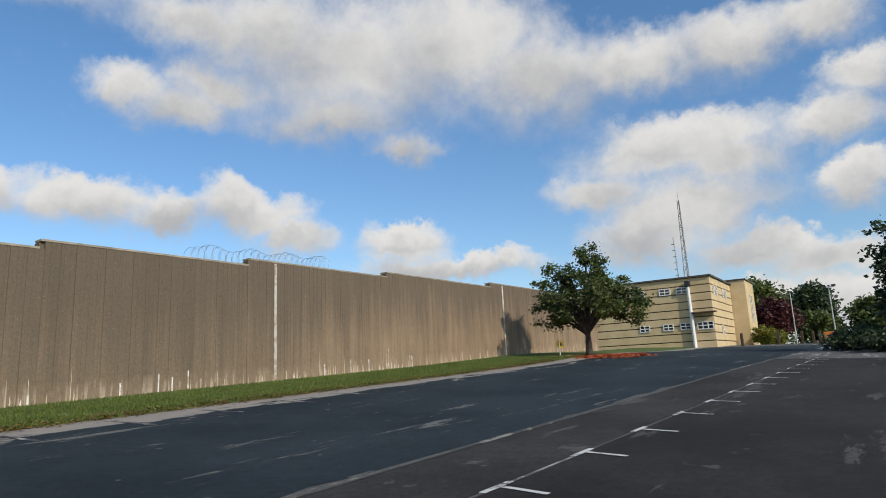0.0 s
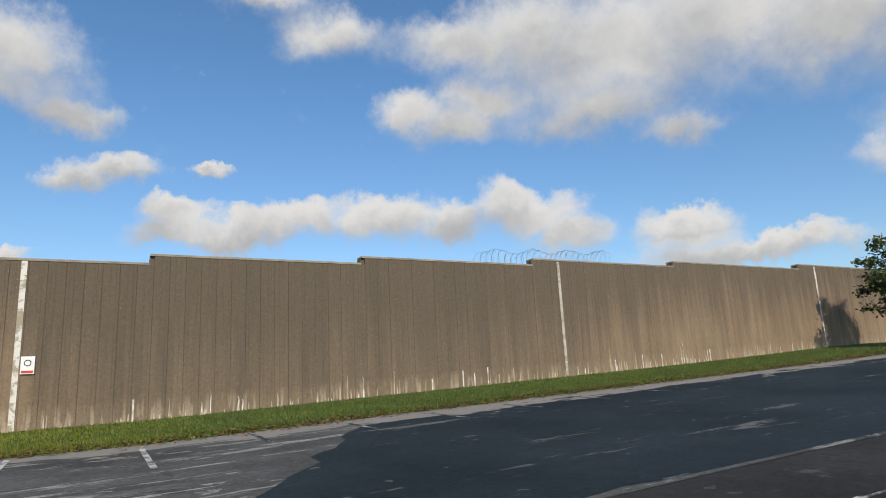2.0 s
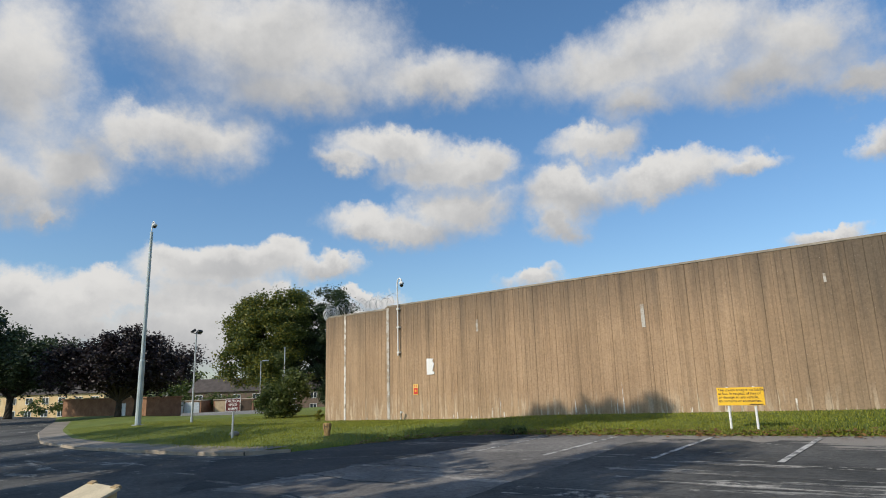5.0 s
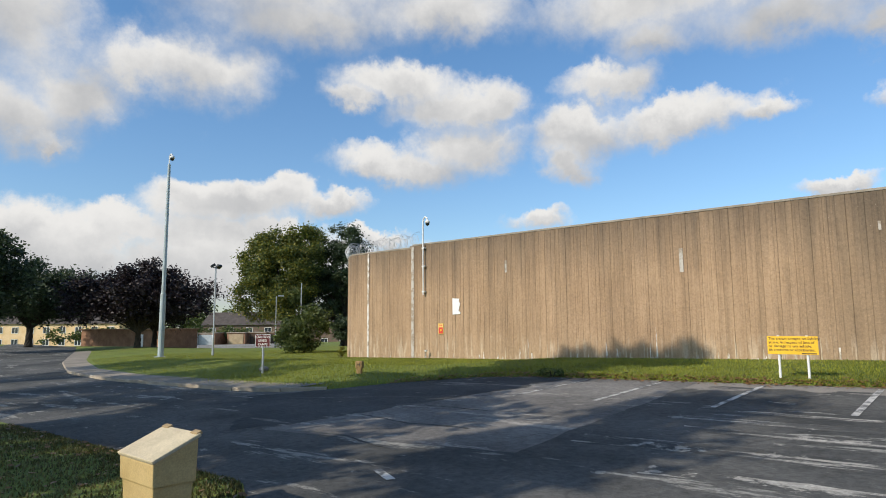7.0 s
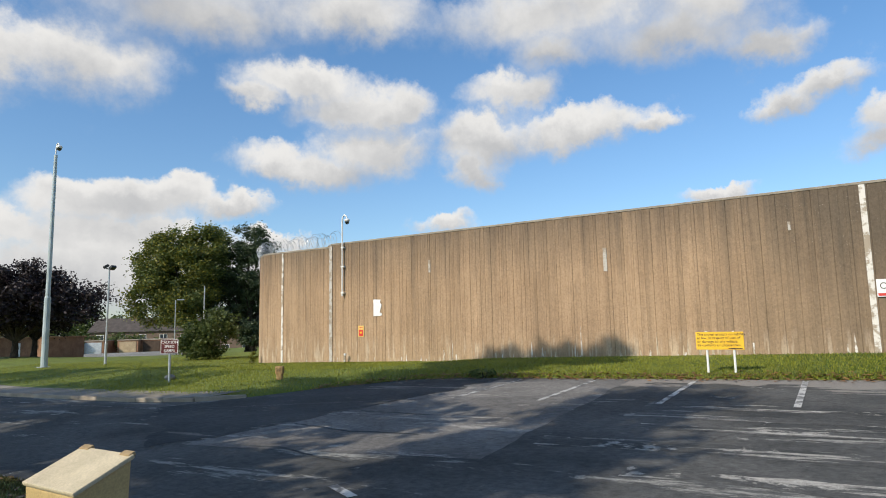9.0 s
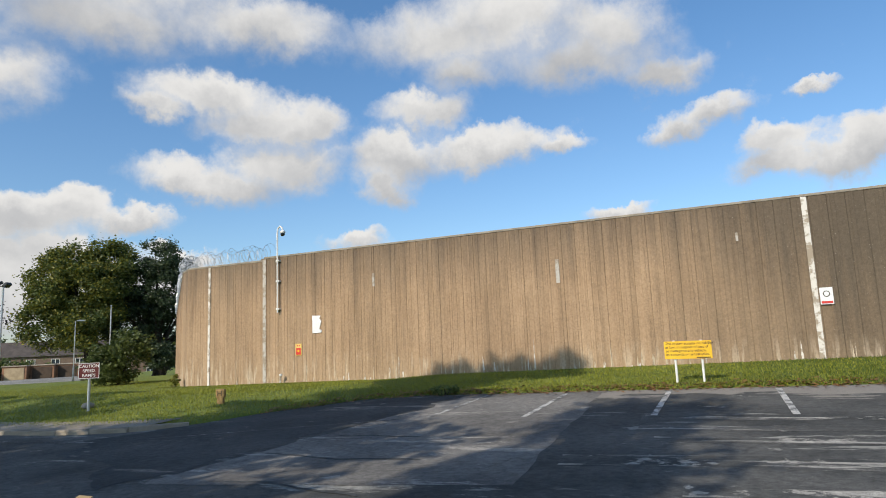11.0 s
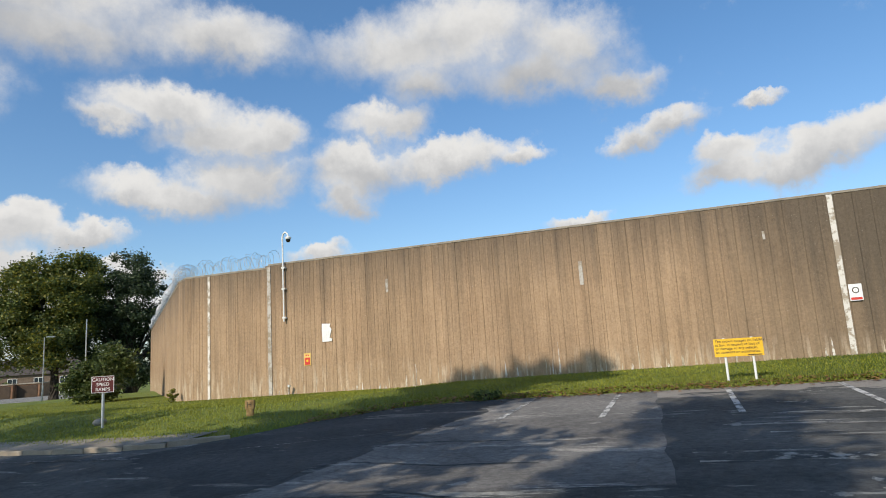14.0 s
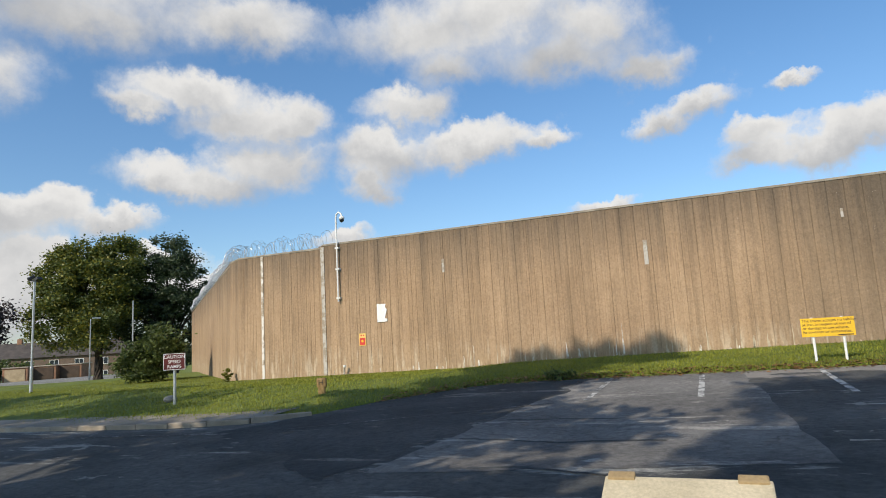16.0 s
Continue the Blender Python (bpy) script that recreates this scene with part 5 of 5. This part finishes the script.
# ---- houses and garages beyond the grass ----
def house(x, y, z, ang, w, d, h, roof_h, wall_m, label, cols):
    t = thing("house", pose(x, y, z, 0, 0, ang), label, "house")
    part("wall", boxed((0, 0, h / 2), (w, d, h), 0.02), wall_m, t)
    bm = bmesh.new()
    e = 0.35
    v = [bm.verts.new(p) for p in ((-w / 2 - e, -d / 2 - e, h), (w / 2 + e, -d / 2 - e, h), (w / 2 + e, d / 2 + e, h), (-w / 2 - e, d / 2 + e, h), (-w / 2 - e, 0, h + roof_h), (w / 2 + e, 0, h + roof_h))]
    for f in ((0, 1, 5, 4), (2, 3, 4, 5), (0, 4, 3), (1, 2, 5), (0, 3, 2, 1)):
        bm.faces.new([v[i] for i in f])
    part("roof", bm, M_ROOF, t, "dark tiled roof")
    for i in range(cols):
        cx = -w / 2 + w * (i + 0.5) / cols
        for zz in (1.3, h - 1.1):
            window(t, pose(cx, -d / 2 - 0.02, zz), 1.3, 1.1, 2, 1)
    for cx in (-w * 0.28, w * 0.25):
        part("chimney", boxed((cx, 0, h + roof_h), (0.7, 0.7, 1.4), 0.02), M_BRICK, t)
    return t


house(-76, -112, -2.6, 128, 30, 8, 4.6, 2.6, M_HOUSE, "row of brown brick houses with a dark roof", 8)
house(-44, -134, -2.2, 122, 26, 8, 4.6, 2.4, M_CREAM, "sunlit cream terrace with a dark roof", 8)
low = thing("outbuilding", pose(-33.0, -79.0, gz(-33, -79), 0, 0, 108), "low orange-brown brick building with a flat roof", "building")
part("wall", boxed((0, 0, 1.1), (13, 5, 2.4), 0.02), M_BRICK, low)
part("roof", boxed((0, 0, 2.36), (13.3, 5.3, 0.14), 0.02), M_BRICK, low)
part("door", boxed((3.0, -2.52, 0.9), (1.0, 0.06, 1.8), 0.01), M_WHITE, low)
for turn, m, lab in ((62.5, M_WHITE, "white garage door"), (60.9, M_GALV, "grey garage door"), (58.5, M_TIMBER, "pale timber garage doors"), (56.8, M_CLAD_DARK, "dark brown garage door"), (55.2, M_CLAD_DARK, "dark brown garage door")):
    gx, gy = -0.3 - 113 * math.cos(radians(turn)), -3.8 - 113 * math.sin(radians(turn))
    g0 = thing("garage", pose(gx, gy, gz(gx, gy) - 0.1, 0, 0, 128), "low flat-roofed garage with a " + lab.replace(" side", " wall"), "garage", "row of garages")
    part("wall", boxed((0, 0, 1.0), (3.1, 5, 2.2), 0.02), M_WHITE if m is M_WHITE else M_BRICK, g0)
    part("roof", boxed((0, 0, 2.15), (3.25, 5.3, 0.14), 0.02), M_KERB, g0)
    part("door", boxed((0, -2.53, 0.95), (2.5, 0.07, 1.9), 0.01), m, g0)
rows = [(s_, [radians(52.5 + 0.9 * k) for k in range(14)]) for s_ in np.arange(72, 112, 2.5)]
verts = [(-0.3 - s_ * math.cos(q), -3.8 - s_ * math.sin(q)) for s_, qs in rows for q in qs]
lane = grid_mesh("lane", [(x, y, bank(x, y) + 0.03) for x, y in verts], [(14 * j + i, 14 * j + i + 1, 14 * j + i + 15, 14 * j + i + 14) for j in range(len(rows) - 1) for i in range(13)], M_PALE)
tagged(lane, "pale concrete lane in front of the garages", "road", kind="structure")
hedge_rng = np.random.default_rng(77)
cc = [(-62 + 30 * u + hedge_rng.normal(0, 0.6), -101 - 8 * u + hedge_rng.normal(0, 0.6), hedge_rng.uniform(-0.3, 1.3)) for u in hedge_rng.uniform(0, 1, 120)]
v, f = leaves(hedge_rng, cc, [0.8] * len(cc), 40, 0.22)
tagged(grid_mesh("hedge", v, f, M_LEAF, None, False), "clipped green garden hedge in front of the houses", "hedge")
wood = [(-230 + 200 * u, -250 - 20 * hedge_rng.uniform(), hedge_rng.uniform(-2, 7 + 3 * math.sin(u * 17))) for u in hedge_rng.uniform(0, 1, 420)]
v, f = leaves(hedge_rng, wood, [2.6] * len(wood), 40, 0.8)
tagged(grid_mesh("woodland", v, f, M_LEAF, None, False), "far belt of green and yellow trees", "woodland", kind="stuff")
wood = [(-120 + 260 * u, 230 + 20 * hedge_rng.uniform(), hedge_rng.uniform(1, 8 + 3 * math.sin(u * 23))) for u in hedge_rng.uniform(0, 1, 420)]
v, f = leaves(hedge_rng, wood, [2.6] * len(wood), 40, 0.8)
tagged(grid_mesh("woodland", v, f, M_LEAF_DARK, None, False), "far belt of dark trees", "woodland", kind="stuff")


# ---- grass blades and fallen leaves ----
def blades(count, sampler, zf, hmin, hmax, mat_, label, seed, name="grass"):
    rng = np.random.default_rng(seed)
    verts, faces = [], []
    for i in range(count):
        x, y = sampler(rng)
        z = zf(x, y)
        h, a, w = rng.uniform(hmin, hmax), rng.uniform(0, 6.283), rng.uniform(0.008, 0.018)
        dx, dy = math.cos(a) * w, math.sin(a) * w
        lx, ly = rng.normal(0, 0.35) * h, rng.normal(0, 0.35) * h
        verts += [(x - dx, y - dy, z - 0.01), (x + dx, y + dy, z - 0.01), (x + lx, y + ly, z + h)]
        faces.append((3 * i, 3 * i + 1, 3 * i + 2))
    ob = grid_mesh(name, verts, faces, mat_, None, False)
    return tagged(ob, label, "grass", kind="stuff")


def on_bank(rng):
    y = rng.uniform(-24, 0) + rng.uniform(-2, 2)
    e = edge(y)
    return (e - rng.uniform(0.02, 1) ** 1.3 * (21.2 + e), y)


def on_north_bank(rng):
    y = rng.uniform(-4, 32) + rng.uniform(-3, 3)
    e = edge(y)
    return (e - rng.uniform(0.02, 1) ** 1.3 * (21.2 + e), y)


def on_lawn(rng):
    y = rng.uniform(-45, -18)
    return (edge(y) - 1.5 - rng.uniform(0, 16), y)


def on_near(rng):
    y = rng.uniform(-18, -8.2)
    return (near_edge(y) + rng.uniform(0, 1) ** 1.5 * 5, y)


near_z = lambda x, y: gz(x, y) + 0.02 + 0.05 * min(max(x - near_edge(y), 0) / 0.4, 1)
blades(45000, on_bank, bank, 0.02, 0.065, M_BLADE, "short green grass blades on the bank", 71)
blades(70000, on_north_bank, bank, 0.03, 0.085, M_BLADE_DIMMED, "grass blades along the higher wall, darkened to deep green for dimmer light", 74)
blades(50000, lambda r: (lambda p: p if p[0] > -21.2 or p[1] < -29 else (-21.0, p[1]))(on_lawn(r)), bank, 0.02, 0.06, M_BLADE, "mown green lawn blades", 72)
blades(26000, on_near, near_z, 0.015, 0.055, M_BLADE_SHADED, "rough grass blades on the near verge", 73)


def litter(count, sampler, zf, size, mat_, label, seed):
    rng = np.random.default_rng(seed)
    verts, faces = [], []
    for i in range(count):
        x, y = sampler(rng)
        z, a, s = zf(x, y) + rng.uniform(0.012, 0.03), rng.uniform(0, 6.283), size * rng.uniform(0.6, 1.3)
        c, d = math.cos(a) * s, math.sin(a) * s
        verts += [(x - c, y - d, z), (x + d * 0.6, y - c * 0.6, z + rng.uniform(0, s * 0.5)), (x + c, y + d, z + rng.uniform(0, s * 0.4)), (x - d * 0.6, y + c * 0.6, z)]
        faces.append((4 * i, 4 * i + 1, 4 * i + 2, 4 * i + 3))
    return tagged(grid_mesh("leaf_litter", verts, faces, mat_, None, False), label, "leaves", kind="stuff")


def along_edge(rng):
    y = rng.uniform(-16, 30)
    return (edge(y) + rng.normal(-0.12, 0.28), y)


over = lambda x, y: max(gz(x, y), bank(x, y))
litter(7000, along_edge, over, 0.05, M_LITTER, "brown fallen leaves along the edge of the grass", 81)
litter(3200, lambda r: (-14.2 + r.normal(0, 0.85), 33.6 + r.normal(0, 1.0)), over, 0.09, M_LITTER_RED, "orange-red fallen leaves under the tree", 82)
litter(500, on_near, near_z, 0.05, M_LITTER, "brown fallen leaves on the near verge", 83)
